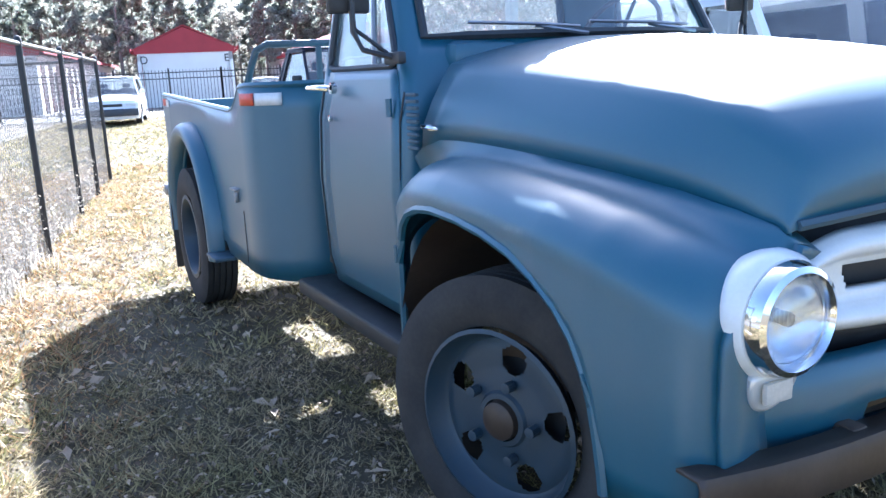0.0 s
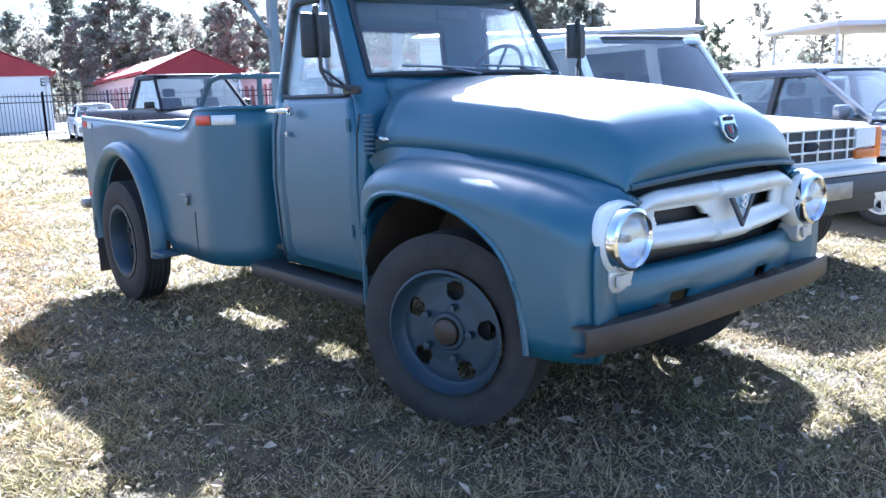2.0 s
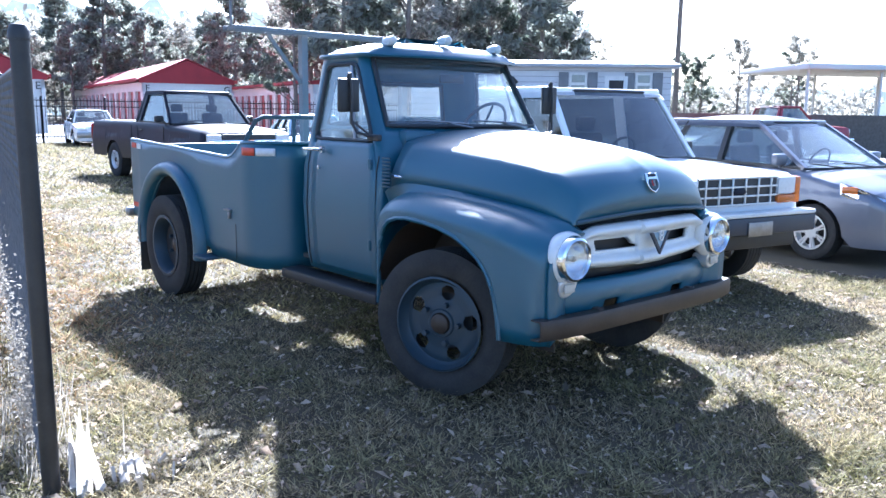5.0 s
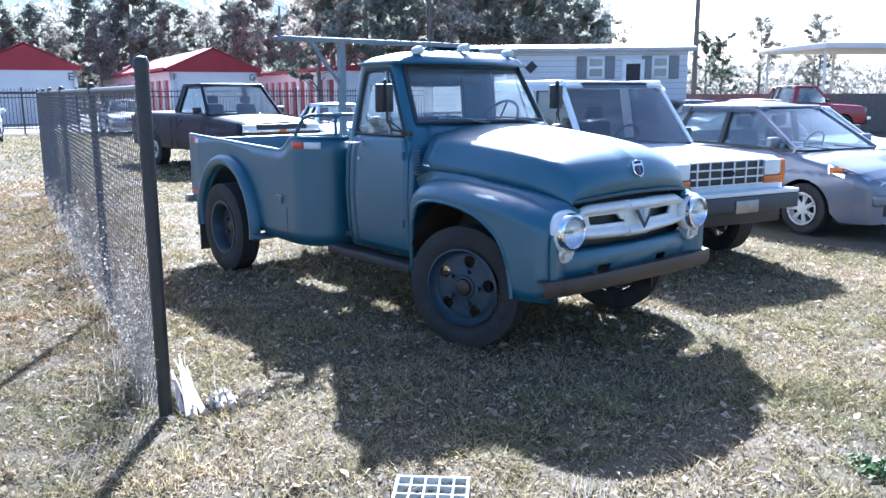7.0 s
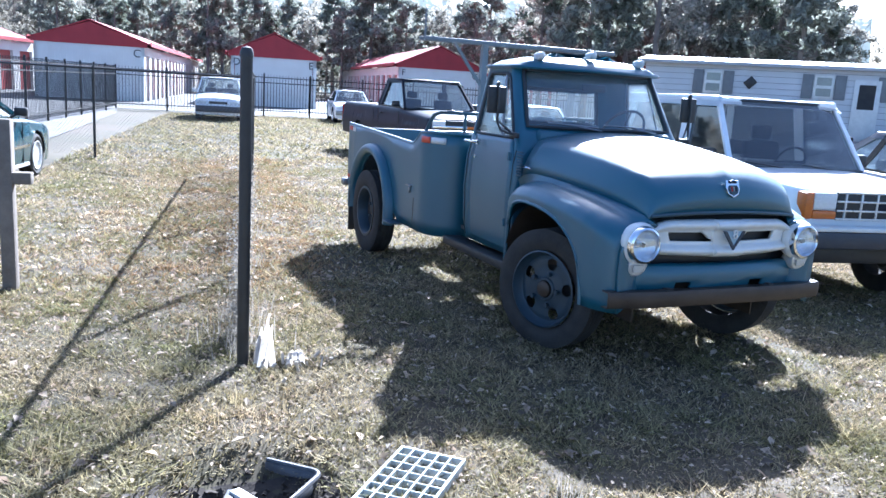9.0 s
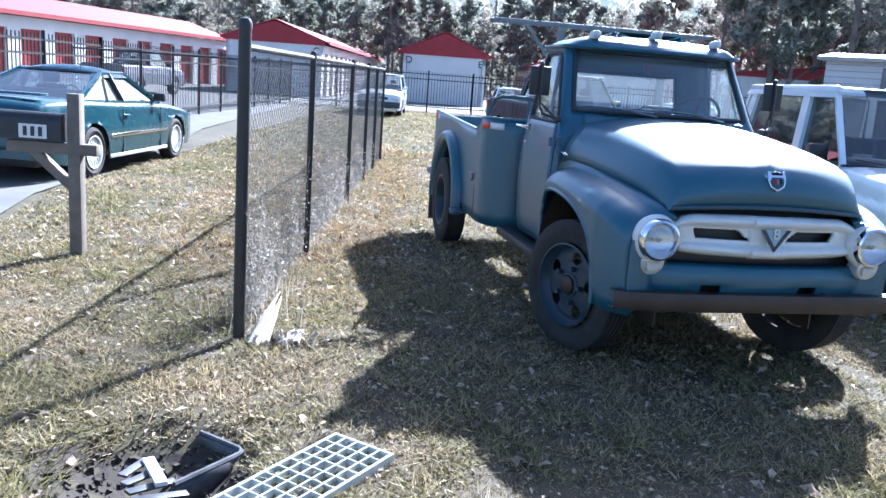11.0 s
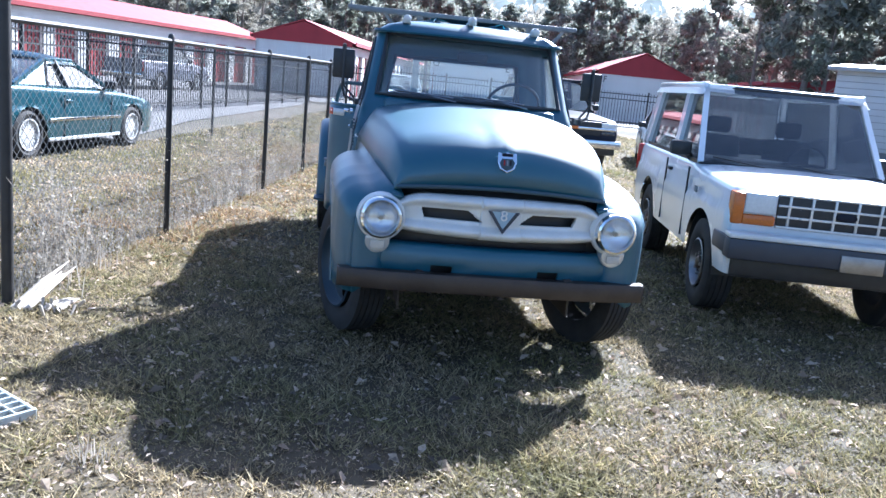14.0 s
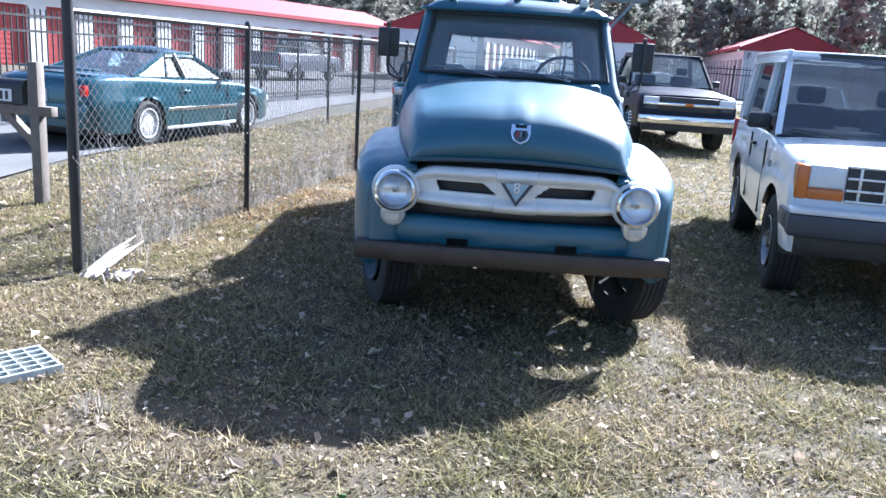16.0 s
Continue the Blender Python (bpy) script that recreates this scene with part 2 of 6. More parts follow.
def bx(bm, c, s, bevel=0.0, rot=None):
    """A block of size s centred at c."""
    r = bmesh.ops.create_cube(bm, size=1.0)
    vs = r["verts"]
    bmesh.ops.scale(bm, vec=s, verts=vs)
    if bevel:
        es = list({e for v in vs for e in v.link_edges})
        g = bmesh.ops.bevel(bm, geom=es, offset=bevel, segments=2, affect="EDGES", profile=0.5)
        vs = list({v for f in g["faces"] for v in f.verts} | {v for v in vs if v.is_valid})
    if rot is not None:
        bmesh.ops.rotate(bm, cent=(0, 0, 0), matrix=Euler([radians(a) for a in rot]).to_matrix(), verts=vs)
    bmesh.ops.translate(bm, vec=c, verts=vs)
    return bm


def box(c, s, bevel=0.0, rot=None):
    return bx(bmesh.new(), c, s, bevel, rot)


def tube(bm, pts, r, n=8, closed=False):
    """A round bar through the points."""
    pts = [Vector(p) for p in pts]
    rings = []
    up = Vector((0, 0, 1))
    for i, p in enumerate(pts):
        a = pts[i - 1] if (i or closed) else p
        b = pts[(i + 1) % len(pts)] if (i < len(pts) - 1 or closed) else p
        d = (b - a).normalized()
        ref = up if abs(d.z) < 0.92 else Vector((1, 0, 0))
        u = d.cross(ref).normalized()
        v = d.cross(u).normalized()
        rr = r[i] if isinstance(r, (list, tuple)) else r
        rings.append([bm.verts.new(p + u * rr * math.cos(k * math.tau / n) + v * rr * math.sin(k * math.tau / n)) for k in range(n)])
    m = len(rings)
    for i in range(m if closed else m - 1):
        A, B = rings[i], rings[(i + 1) % m]
        for k in range(n):
            bm.faces.new((A[k], A[(k + 1) % n], B[(k + 1) % n], B[k]))
    if not closed:
        bm.faces.new(rings[0])
        bm.faces.new(rings[-1])
    return bm


def strut(bm, p, q, w, t):
    """A bar of rectangular section between two points."""
    p, q = Vector(p), Vector(q)
    d = (q - p).normalized()
    u = d.cross(Vector((0, 0, 1)) if abs(d.z) < 0.9 else Vector((0, 1, 0))).normalized()
    v = d.cross(u).normalized()
    ends = [[bm.verts.new(c + u * a * w / 2 + v * b * t / 2) for a, b in ((-1, -1), (1, -1), (1, 1), (-1, 1))] for c in (p, q)]
    for k in range(4):
        bm.faces.new((ends[0][k], ends[0][(k + 1) % 4], ends[1][(k + 1) % 4], ends[1][k]))
    bm.faces.new(ends[0])
    bm.faces.new(ends[1])
    return bm


def lathe(bm, profile, c=(0, 0, 0), axis="x", n=32):
    """Turns a profile of (radius, height) about an axis through c."""
    rings = []
    for r, h in profile:
        ring = []
        for k in range(n if r > 1e-5 else 1):
            a = k * math.tau / n
            x, y = r * math.cos(a), r * math.sin(a)
            p = {"x": (h, x, y), "y": (x, h, y), "z": (x, y, h)}[axis]
            ring.append(bm.verts.new(Vector(c) + Vector(p)))
        rings.append(ring)
    for A, B in zip(rings, rings[1:]):
        for k in range(n):
            q = (A[k % len(A)], A[(k + 1) % len(A)], B[(k + 1) % len(B)], B[k % len(B)])
            q = list(dict.fromkeys(q))
            if len(q) > 2:
                bm.faces.new(q)
    return bm


def slab(bm, pts, depth):
    """A plate: the polygon of 3D points, pushed along the vector depth."""
    A = [bm.verts.new(p) for p in pts]
    B = [bm.verts.new(Vector(p) + Vector(depth)) for p in pts]
    n = len(A)
    bm.faces.new(A)
    bm.faces.new(B[::-1])
    for k in range(n):
        bm.faces.new((A[k], B[k], B[(k + 1) % n], A[(k + 1) % n]))
    return bm


def skin(bm, rows, closed=False, skip=None):
    """A surface through rows of points; skip(i, j) leaves a face out."""
    V = [[bm.verts.new(p) for p in row] for row in rows]
    n = len(V[0])
    for i in range(len(V) - 1):
        for j in range(n if closed else n - 1):
            if skip and skip(i, j):
                continue
            q = [V[i][j], V[i][(j + 1) % n], V[i + 1][(j + 1) % n], V[i + 1][j]]
            try:
                bm.faces.new(q)
            except ValueError:
                pass
    return V


def lerp(table, x):
    """Piecewise values of a table of (x, a, b, ...), eased between the rows."""
    if x <= table[0][0]:
        return table[0][1:]
    for p, q in zip(table, table[1:]):
        if x <= q[0]:
            f = (x - p[0]) / (q[0] - p[0])
            return tuple(u + (v - u) * f for u, v in zip(p[1:], q[1:]))
    return table[-1][1:]


def mirrored(fn):
    """Runs fn for both sides: -1 and 1."""
    for s in (-1, 1):
        fn(s)


def words(text, size, material, parent, m, name="lettering", depth=0.004):
    cu = bpy.data.curves.new(name, "FONT")
    cu.body, cu.size, cu.extrude, cu.align_x, cu.align_y = text, size, depth, "CENTER", "CENTER"
    tmp = bpy.data.objects.new(name, cu)
    scene.collection.objects.link(tmp)
    me = bpy.data.meshes.new_from_object(tmp.evaluated_get(bpy.context.evaluated_depsgraph_get()))
    bpy.data.objects.remove(tmp)
    me.materials.clear()
    me.materials.append(material)
    ob = new(name, me)
    ob.parent = parent
    ob.matrix_local = m
    return ob


def wheel(parent, c, r, w, rim_r, rim_mat, side, style="steel", tyre_mat=None):
    """Tyre and rim, with holes, studs or spokes; side: -1 or 1, the way that its face looks."""
    x, y, z = c
    bm = bmesh.new()
    h = w / 2
    crown = []
    for k in range(5):                      # ribs and grooves of the tread
        u = -0.72 + k * 0.36
        crown += [(r, h * (u - 0.14)), (r, h * (u + 0.14)), (r - 0.010, h * (u + 0.15)), (r - 0.010, h * (u + 0.21))]
    lathe(bm, [(rim_r, -h * 0.8), (rim_r + 0.02, -h * 0.9), (rim_r + 0.05, -h), (r * 0.86, -h * 1.03), (r * 0.95, -h * 0.93)] + crown + [(r * 0.95, h * 0.93), (r * 0.86, h * 1.03), (rim_r + 0.05, h), (rim_r + 0.02, h * 0.9), (rim_r, h * 0.8), (rim_r, -h * 0.8)], c, "x", 56)
    tyre = part("tyre", bm, tyre_mat or RUBBER, parent, "black rubber tyre")
    bm = bmesh.new()
    f = x + side * h * (0.55 if style != "deep" else -0.25)
    s = side
    if style == "deep":
        lathe(bm, [(rim_r + 0.012, s * h * 1.2), (rim_r - 0.012, s * h * 1.22), (rim_r - 0.03, s * h * 0.9), (rim_r * 0.84, 0)], (f, y, z), "x", 40)
    if style in ("steel", "deep"):
        lathe(bm, [(rim_r, s * 0.05), (rim_r - 0.012, s * 0.055), (rim_r - 0.03, s * 0.0), (rim_r * 0.84, -s * 0.01)], (f, y, z), "x", 40)
        # disc with five round openings
        R, nr, nk = rim_r * 0.86, 22, 110
        rows, shown = [], []
        for i in range(nr):
            rr = R * (1 - i / (nr - 1) * 0.66)
            out = 0.012 * math.sin(min(1, i / 6) * 1.57) + 0.022 * max(0, i / (nr - 1) - 0.55)
            rows.append([(f + s * (out - 0.012), y + rr * math.cos(k * math.tau / nk), z + rr * math.sin(k * math.tau / nk)) for k in range(nk)])
        eyes = [(rim_r * 0.66 * math.cos(q * math.tau / 5 + 0.5), rim_r * 0.66 * math.sin(q * math.tau / 5 + 0.5)) for q in range(5)]

        def opening(i, j):
            p, q = rows[i][j], rows[i + 1][(j + 1) % nk]
            py, pz = (p[1] + q[1]) / 2 - y, (p[2] + q[2]) / 2 - z
            return any(math.hypot(py - ey, pz - ez) < rim_r * 0.155 for ey, ez in eyes)
        skin(bm, rows, True, opening)
        lathe(bm, [(R * 0.36, s * 0.01), (R * 0.33, s * 0.02), (0.062, s * 0.022), (0.06, s * 0.0)], (f, y, z), "x", 30)
    elif style == "spoke":
        lathe(bm, [(rim_r, s * 0.05), (rim_r - 0.02, s * 0.05), (rim_r - 0.03, -s * 0.02), (rim_r - 0.04, -s * 0.02)], (f, y, z), "x", 40)
        lathe(bm, [(0.075, 0), (0.07, s * 0.035), (0.0, s * 0.04)], (f, y, z), "x", 24)
        for k in range(14):
            a = k // 2 * math.tau / 7 + (0.11 if k % 2 else -0.11)
            strut(bm, (f + s * 0.02, y + 0.05 * math.cos(a), z + 0.05 * math.sin(a)), (f + s * 0.03, y + (rim_r - 0.015) * math.cos(a), z + (rim_r - 0.015) * math.sin(a)), 0.024, 0.02)
    else:
        lathe(bm, [(rim_r, s * 0.05), (rim_r - 0.02, s * 0.05), (rim_r - 0.03, -s * 0.01), (rim_r * 0.55, s * 0.01), (rim_r * 0.5, s * 0.03), (0, s * 0.035)], (f, y, z), "x", 36)
        for k in range(20):
            a = k * math.tau / 20
            strut(bm, (f + s * 0.02, y + rim_r * 0.5 * math.cos(a), z + rim_r * 0.5 * math.sin(a)), (f + s * 0.018, y + rim_r * 0.86 * math.cos(a), z + rim_r * 0.86 * math.sin(a)), 0.02, 0.02)
    rim = part("rim", bm, rim_mat, tyre)
    bm = bmesh.new()
    lathe(bm, [((rim_r * 0.6 if style == "steel" else rim_r - 0.01), 0), (0, 0)], (x - side * h * 0.1, y, z), "x", 24)
    part("brake_drum", bm, BLACK, tyre)
    if style in ("steel", "deep"):
        part("hub_cap", lathe(bmesh.new(), [(0.06, s * 0.0), (0.055, s * 0.035), (0.035, s * 0.045), (0.0, s * 0.048)], (f, y, z), "x", 20), RUST, tyre, "brown rusty hub")
        for k in range(5):
            a = (k + 0.5) * math.tau / 5
            part("wheel_nut", lathe(bmesh.new(), [(0.016, 0), (0.016, side * 0.03), (0, side * 0.034)], (f + side * 0.012, y + rim_r * 0.42 * math.cos(a), z + rim_r * 0.42 * math.sin(a)), "x", 8), rim_mat, tyre)
    return tyre


# ---- the old blue truck ----
def fender_bottom(y):
    return lerp(ARCH, y)[0]


ARCH = [(0.285, 0.43), (0.29, 0.48), (0.30, 0.55), (0.315, 0.63), (0.34, 0.70), (0.375, 0.765), (0.43, 0.825), (0.51, 0.88), (0.61, 0.925), (0.73, 0.955), (0.86, 0.972), (1.00, 0.978), (1.10, 0.968), (1.17, 0.945),
        (1.225, 0.905), (1.26, 0.85), (1.285, 0.77), (1.30, 0.66), (1.312, 0.54), (1.32, 0.43)]


FENDER = [  # y, outer half width, crown height, seam half width, seam height
    (0.06, 0.80, 0.93, 0.60, 1.00), (0.10, 0.845, 0.97, 0.615, 1.03), (0.18, 0.885, 1.01, 0.635, 1.055), (0.32, 0.915, 1.05, 0.66, 1.085),
    (0.50, 0.93, 1.08, 0.69, 1.11), (0.77, 0.94, 1.105, 0.72, 1.135), (1.00, 0.94, 1.115, 0.74, 1.15), (1.18, 0.935, 1.10, 0.755, 1.155),
    (1.28, 0.915, 1.06, 0.765, 1.15), (1.34, 0.885, 1.00, 0.775, 1.13), (1.39, 0.84, 0.90, 0.785, 1.09)]
HOOD = [  # y, half width of the shoulder, shoulder height, centre height
    (0.02, 0.50, 1.035, 1.062), (0.026, 0.525, 1.085, 1.14), (0.05, 0.545, 1.14, 1.215), (0.11, 0.56, 1.195, 1.28), (0.22, 0.58, 1.25, 1.335), (0.38, 0.59, 1.29, 1.372),
    (0.60, 0.605, 1.325, 1.402), (0.90, 0.625, 1.355, 1.435), (1.15, 0.645, 1.375, 1.455), (1.33, 0.66, 1.385, 1.462)]


def fender_profile(y, s):
    F, zc, xs, zs = lerp(FENDER, y)
    zb = fender_bottom(y)
    pts = [(F - 0.015, zb)]
    lo, hi = zb, zc - 0.13
    for k in range(1, 7):
        z = lo + (hi - lo) * k / 6
        pts.append((F - 0.03 * ((0.72 - z) / 0.35) ** 2 * (1 if z < 0.72 else 0.6), z))
    for k in range(1, 8):
        a = k / 8 * math.pi / 2
        pts.append((F - 0.16 * (1 - math.cos(a)), zc - 0.13 + 0.13 * math.sin(a)))
    x0, z0 = F - 0.16, zc
    for k in range(0, 4):
        f = k / 3
        pts.append((x0 + (xs - x0) * f, z0 + (zs - z0) * f - 0.012 * math.sin(f * math.pi)))
    pts.append((xs - 0.06, zs - 0.015))
    return [(s * x, y, z) for x, z in pts]


def cab_ring(z):
    """Half widths and depths of the cab at a height: corner of the screen, side, front, rear."""
    return lerp([(0.50, 0.735, 0.775, 1.36, 2.40), (0.62, 0.76, 0.800, 1.36, 2.41), (0.95, 0.775, 0.815, 1.36, 2.42), (1.20, 0.755, 0.800, 1.36, 2.42), (1.36, 0.70, 0.765, 1.365, 2.41),
                 (1.46, 0.660, 0.745, 1.375, 2.405), (1.87, 0.605, 0.675, 1.62, 2.37), (1.905, 0.595, 0.67, 1.635, 2.365), (1.925, 0.585, 0.675, 1.60, 2.37), (1.97, 0.51, 0.60, 1.65, 2.31), (2.005, 0.40, 0.47, 1.76, 2.18), (2.025, 0.20, 0.24, 1.90, 2.05)], z)


def cab_points(z, out=0.0):
    """One ring of the cab, from the middle of the screen round the right side."""
    a, w, f, r = cab_ring(z)
    w, f, r = w + out, f - out, r + out
    bow = lerp([(1.20, 0.05), (1.36, 0.10), (1.47, 0.15), (1.90, 0.14), (1.97, 0.08), (2.02, 0.03)], z)[0]
    pts = []
    nf, nc, ns, nr = 10, 5, 12, 10
    for k in range(nf + 1):
        x = -a + 2 * a * k / nf
        pts.append((x, f + bow * (x / a) ** 2, z))
    f2 = f + bow
    ya, yb = f2 + (w - a) * 0.95, r - 0.20
    for k in range(1, nc):
        t = k / nc * math.pi / 2
        pts.append((a + (w - a) * math.sin(t), f2 + (ya - f2) * (1 - math.cos(t)), z))
    for k in range(ns + 1):
        pts.append((w, ya + (yb - ya) * k / ns, z))
    c = w - 0.20
    for k in range(1, nc):
        t = k / nc * math.pi / 2
        pts.append((c + 0.20 * math.cos(t), yb + 0.20 * math.sin(t), z))
    for k in range(nr + 1):
        pts.append((c - 2 * c * k / nr, r, z))
    for k in range(1, nc):
        t = k / nc * math.pi / 2
        pts.append((-c - 0.20 * math.sin(t), yb + 0.20 * math.cos(t), z))
    for k in range(ns + 1):
        pts.append((-w, yb + (ya - yb) * k / ns, z))
    for k in range(1, nc):
        t = k / nc * math.pi / 2
        pts.append((-a - (w - a) * math.cos(t), f2 + (ya - f2) * (1 - math.sin(t)), z))
    return pts


CAB_Z = [0.50, 0.56, 0.66, 0.80, 0.95, 1.08, 1.20, 1.30, 1.36, 1.41, 1.475, 1.56, 1.66, 1.77, 1.87, 1.905, 1.915, 1.925, 1.95, 1.97, 1.99, 2.005, 2.017, 2.025]
NF, NC, NS, NR = 10, 5, 12, 10
J_SIDE_R = NF + 1 + NC - 1          # first index of the side to the right
J_REAR = J_SIDE_R + NS + 1 + NC - 1
J_SIDE_L = J_REAR + NR + 1 + NC - 1


def hero_truck(m):
    T = thing("pickup_truck", m, "old faded blue pickup truck parked on dry grass", "truck")
    # hood
    bm = bmesh.new()
    rows = []
    ys = [0.02, 0.03, 0.045, 0.06, 0.09, 0.12, 0.17, 0.22, 0.30, 0.38, 0.50, 0.60, 0.75, 0.90, 1.05, 1.15, 1.25, 1.345]
    for y in ys:
        w, zsh, zc = lerp(HOOD, y)
        _, _, xs, zs = lerp(FENDER, max(y, 0.06))
        zs = zs if y > 0.06 else 1.015
        half = [(xs, zs), (xs - 0.005, zs + (zsh - zs) * 0.25), (xs - (xs - w) * 0.35, zs + (zsh - zs) * 0.55), (xs - (xs - w) * 0.75, zs + (zsh - zs) * 0.85)]
        for k in range(0, 11):
            x = w * (1 - k / 10)
            u = x / w
            z = zsh + (zc - zsh) * (1 - u ** 2.6) + 0.022 * math.exp(-(x / 0.025) ** 2) * min(1, y * 5) * max(0, 1 - y * 1.3)
            half.append((x, z))
        bow = lambda x: 0.06 * (abs(x) / 0.62) ** 2.4 if y < 0.4 else 0.0
        left = [(-x, y + bow(x) * max(0, 1 - y / 0.4), z) for x, z in half]
        right = [(x, y + bow(x) * max(0, 1 - y / 0.4), z) for x, z in half[-2::-1]]
        rows.append(left + right)
    skin(bm, rows)
    hood = thick(part("hood", bm, BLUE, T, angle=50), 0.014)
    # hood lip strip and opening under it
    bm = bmesh.new()
    tube(bm, [(x, 0.018 + 0.06 * (abs(x) / 0.62) ** 2.4, 1.06 - 0.03 * (abs(x) / 0.58) ** 2) for x in [i / 10 * 0.58 for i in range(-10, 11)]], 0.012, 6)
    part("hood_lip", bm, BLUEDARK, hood, "dark lip of the hood")
    # black sheet stands in for the shade inside the grille opening
    bm = bmesh.new()
    rows = [[(x, 0.105 + 0.10 * (abs(x) / 0.62) ** 2.4, 1.06 - 0.03 * (abs(x) / 0.58) ** 2 - dz) for x in [i / 10 * 0.60 for i in range(-10, 11)]] for dz in (0, 0.12, 0.30, 0.40)]
    skin(bm, rows)
    thick(part("grille_shade_sheet", bm, BLACK, T), 0.01)

    def side(s):
        bm = bmesh.new()
        ys = sorted({0.06, 0.08, 0.10, 0.14, 0.18, 0.22, 0.50, 0.60, 0.71, 0.85, 0.98, 1.10, 1.35, 1.375, 1.39} | {y for y, z in ARCH})
        skin(bm, [fender_profile(y, s) for y in ys])
        # nose of the fender, wrapped round to the lamp
        nose = fender_profile(0.06, s)
        rows = [nose]
        for f, dy in ((0.25, 0.005), (0.5, 0.02), (0.8, 0.05)):
            rows.append([(x + (s * 0.58 - x) * f, 0.06 + dy, z + (0.86 - z) * f * 0.3) for x, y, z in nose])
        skin(bm, rows)
        fender = thick(part("front_fender", bm, BLUE, T, angle=60), 0.02)
        bm = bmesh.new()
        tube(bm, [(s * (lerp(FENDER, y)[0] - 0.012), y, z + 0.004) for y, z in ARCH], 0.013, 6)
        part("arch_lip", bm, BLUE, fender)
        # inner wheel well
        bm = bmesh.new()
        skin(bm, [[(s * x, 0.80 + 0.53 * math.cos(a), 0.42 + 0.58 * math.sin(a)) for a in [radians(15 + 110 * i / 12) for i in range(13)]] for x in (0.90, 0.50)])
        slab(bm, [(s * 0.50, 0.25, 0.3), (s * 0.50, 1.33, 0.3), (s * 0.50, 1.33, 1.0), (s * 0.50, 0.25, 1.0)], (s * 0.01, 0, 0))
        part("wheel_well", bm, RUST, T)
        # louvres on the cowl
        for k in range(9):
            part("louvre", box((s * 0.806, 1.345, 1.125 + k * 0.021), (0.014, 0.075, 0.011), 0.003), BLUEDARK, T)
        # small bright spear on the hood side
        bm = bmesh.new()
        tube(bm, [(s * 0.772, 1.24, 1.185), (s * 0.782, 1.275, 1.190), (s * 0.780, 1.33, 1.192)], [0.003, 0.012, 0.009], 8)
        part("side_spear", bm, CHROME, T, "small chrome spear on the hood side")
        # running board
        bm = bmesh.new()
        bx(bm, (s * 0.79, 1.92, 0.455), (0.17, 1.12, 0.03), 0.01)
        bx(bm, (s * 0.868, 1.92, 0.435), (0.018, 1.12, 0.06), 0.006)
        part("running_board", bm, BLACK, T, "dark running board")
        # door skin
        bm = bmesh.new()
        rows = []
        for z in [0.535, 0.56, 0.62, 0.70, 0.8, 0.95, 1.08, 1.2, 1.28, 1.34, 1.375]:
            ring = cab_points(z, 0.008)
            j0 = J_SIDE_R if s > 0 else J_SIDE_L
            rows.append(ring[j0:j0 + NS] if s > 0 else ring[j0 + 1:j0 + NS + 1])
        skin(bm, rows)
        door = thick(part("door", bm, BLUE, T), 0.018)
        bm = bmesh.new()
        tube(bm, [(s * 0.835, 2.03, 1.315), (s * 0.865, 2.05, 1.318), (s * 0.87, 2.17, 1.318)], [0.013, 0.011, 0.008], 8)
        lathe(bm, [(0.022, 0), (0.022, s * 0.02), (0, s * 0.022)], (s * 0.805, 2.03, 1.315), "x", 12)
        part("door_handle", bm, CHROME, door, "chrome door handle")
        bm = bmesh.new()
        lathe(bm, [(0.014, 0), (0.014, s * 0.012), (0, s * 0.014)], (s * 0.816, 2.06, 1.20), "x", 10)
        part("door_lock", bm, CHROME, door)
        for z in (0.75, 1.25):
            bm = bmesh.new()
            lathe(bm, [(0.0, -0.03), (0.012, -0.03), (0.012, 0.03), (0, 0.03)], (s * 0.818, 1.50, z), "z", 8)
            part("hinge", bm, BLUE, door)
        for yy in (1.432, 2.225):
            gapbar = [(s * (cab_ring(z)[1] + 0.002), yy if yy > 2 else yy + 0.02, z) for z in (0.53, 0.62, 0.8, 0.95, 1.1, 1.2, 1.30)]
            part("door_gap", tube(bmesh.new(), gapbar, 0.004, 5), BLACK, T)
        # side window with vent pane
        r1, r2 = cab_points(1.385, -0.012), cab_points(1.866, -0.012)
        j0 = J_SIDE_R if s > 0 else J_SIDE_L
        q = [r1[j0], r1[j0 + NS], r2[j0 + NS], r2[j0]]
        bm = slab(bmesh.new(), q, (-s * 0.006, 0, 0))
        part("side_window", bm, GLASS, T)
        frontlow, fronthigh = (q[0], q[3]) if s > 0 else (q[1], q[2])
        rearlow, rearhigh = (q[1], q[2]) if s > 0 else (q[0], q[3])
        bm = bmesh.new()
        loop = [frontlow, rearlow, rearhigh, fronthigh]
        rounded = []
        for i in range(4):
            p, c, n = Vector(loop[i - 1]), Vector(loop[i]), Vector(loop[(i + 1) % 4])
            a, b = c + (p - c).normalized() * 0.05, c + (n - c).normalized() * 0.05
            rounded += [a, (a + b) / 2 * 0.45 + c * 0.55, b]
        tube(bm, [Vector(p) + Vector((s * 0.010, 0, 0)) for p in rounded], 0.013, 6, True)
        part("window_frame", bm, GASKET, T)
        bm = bmesh.new()
        u = 0.30
        a = Vector(frontlow).lerp(Vector(rearlow), u)
        b = Vector(fronthigh).lerp(Vector(rearhigh), u * 0.62)
        tube(bm, [a + Vector((s * 0.008, 0, 0)), b + Vector((s * 0.008, 0, 0))], 0.011, 6)
        part("vent_window_post", bm, DULLMET, T)
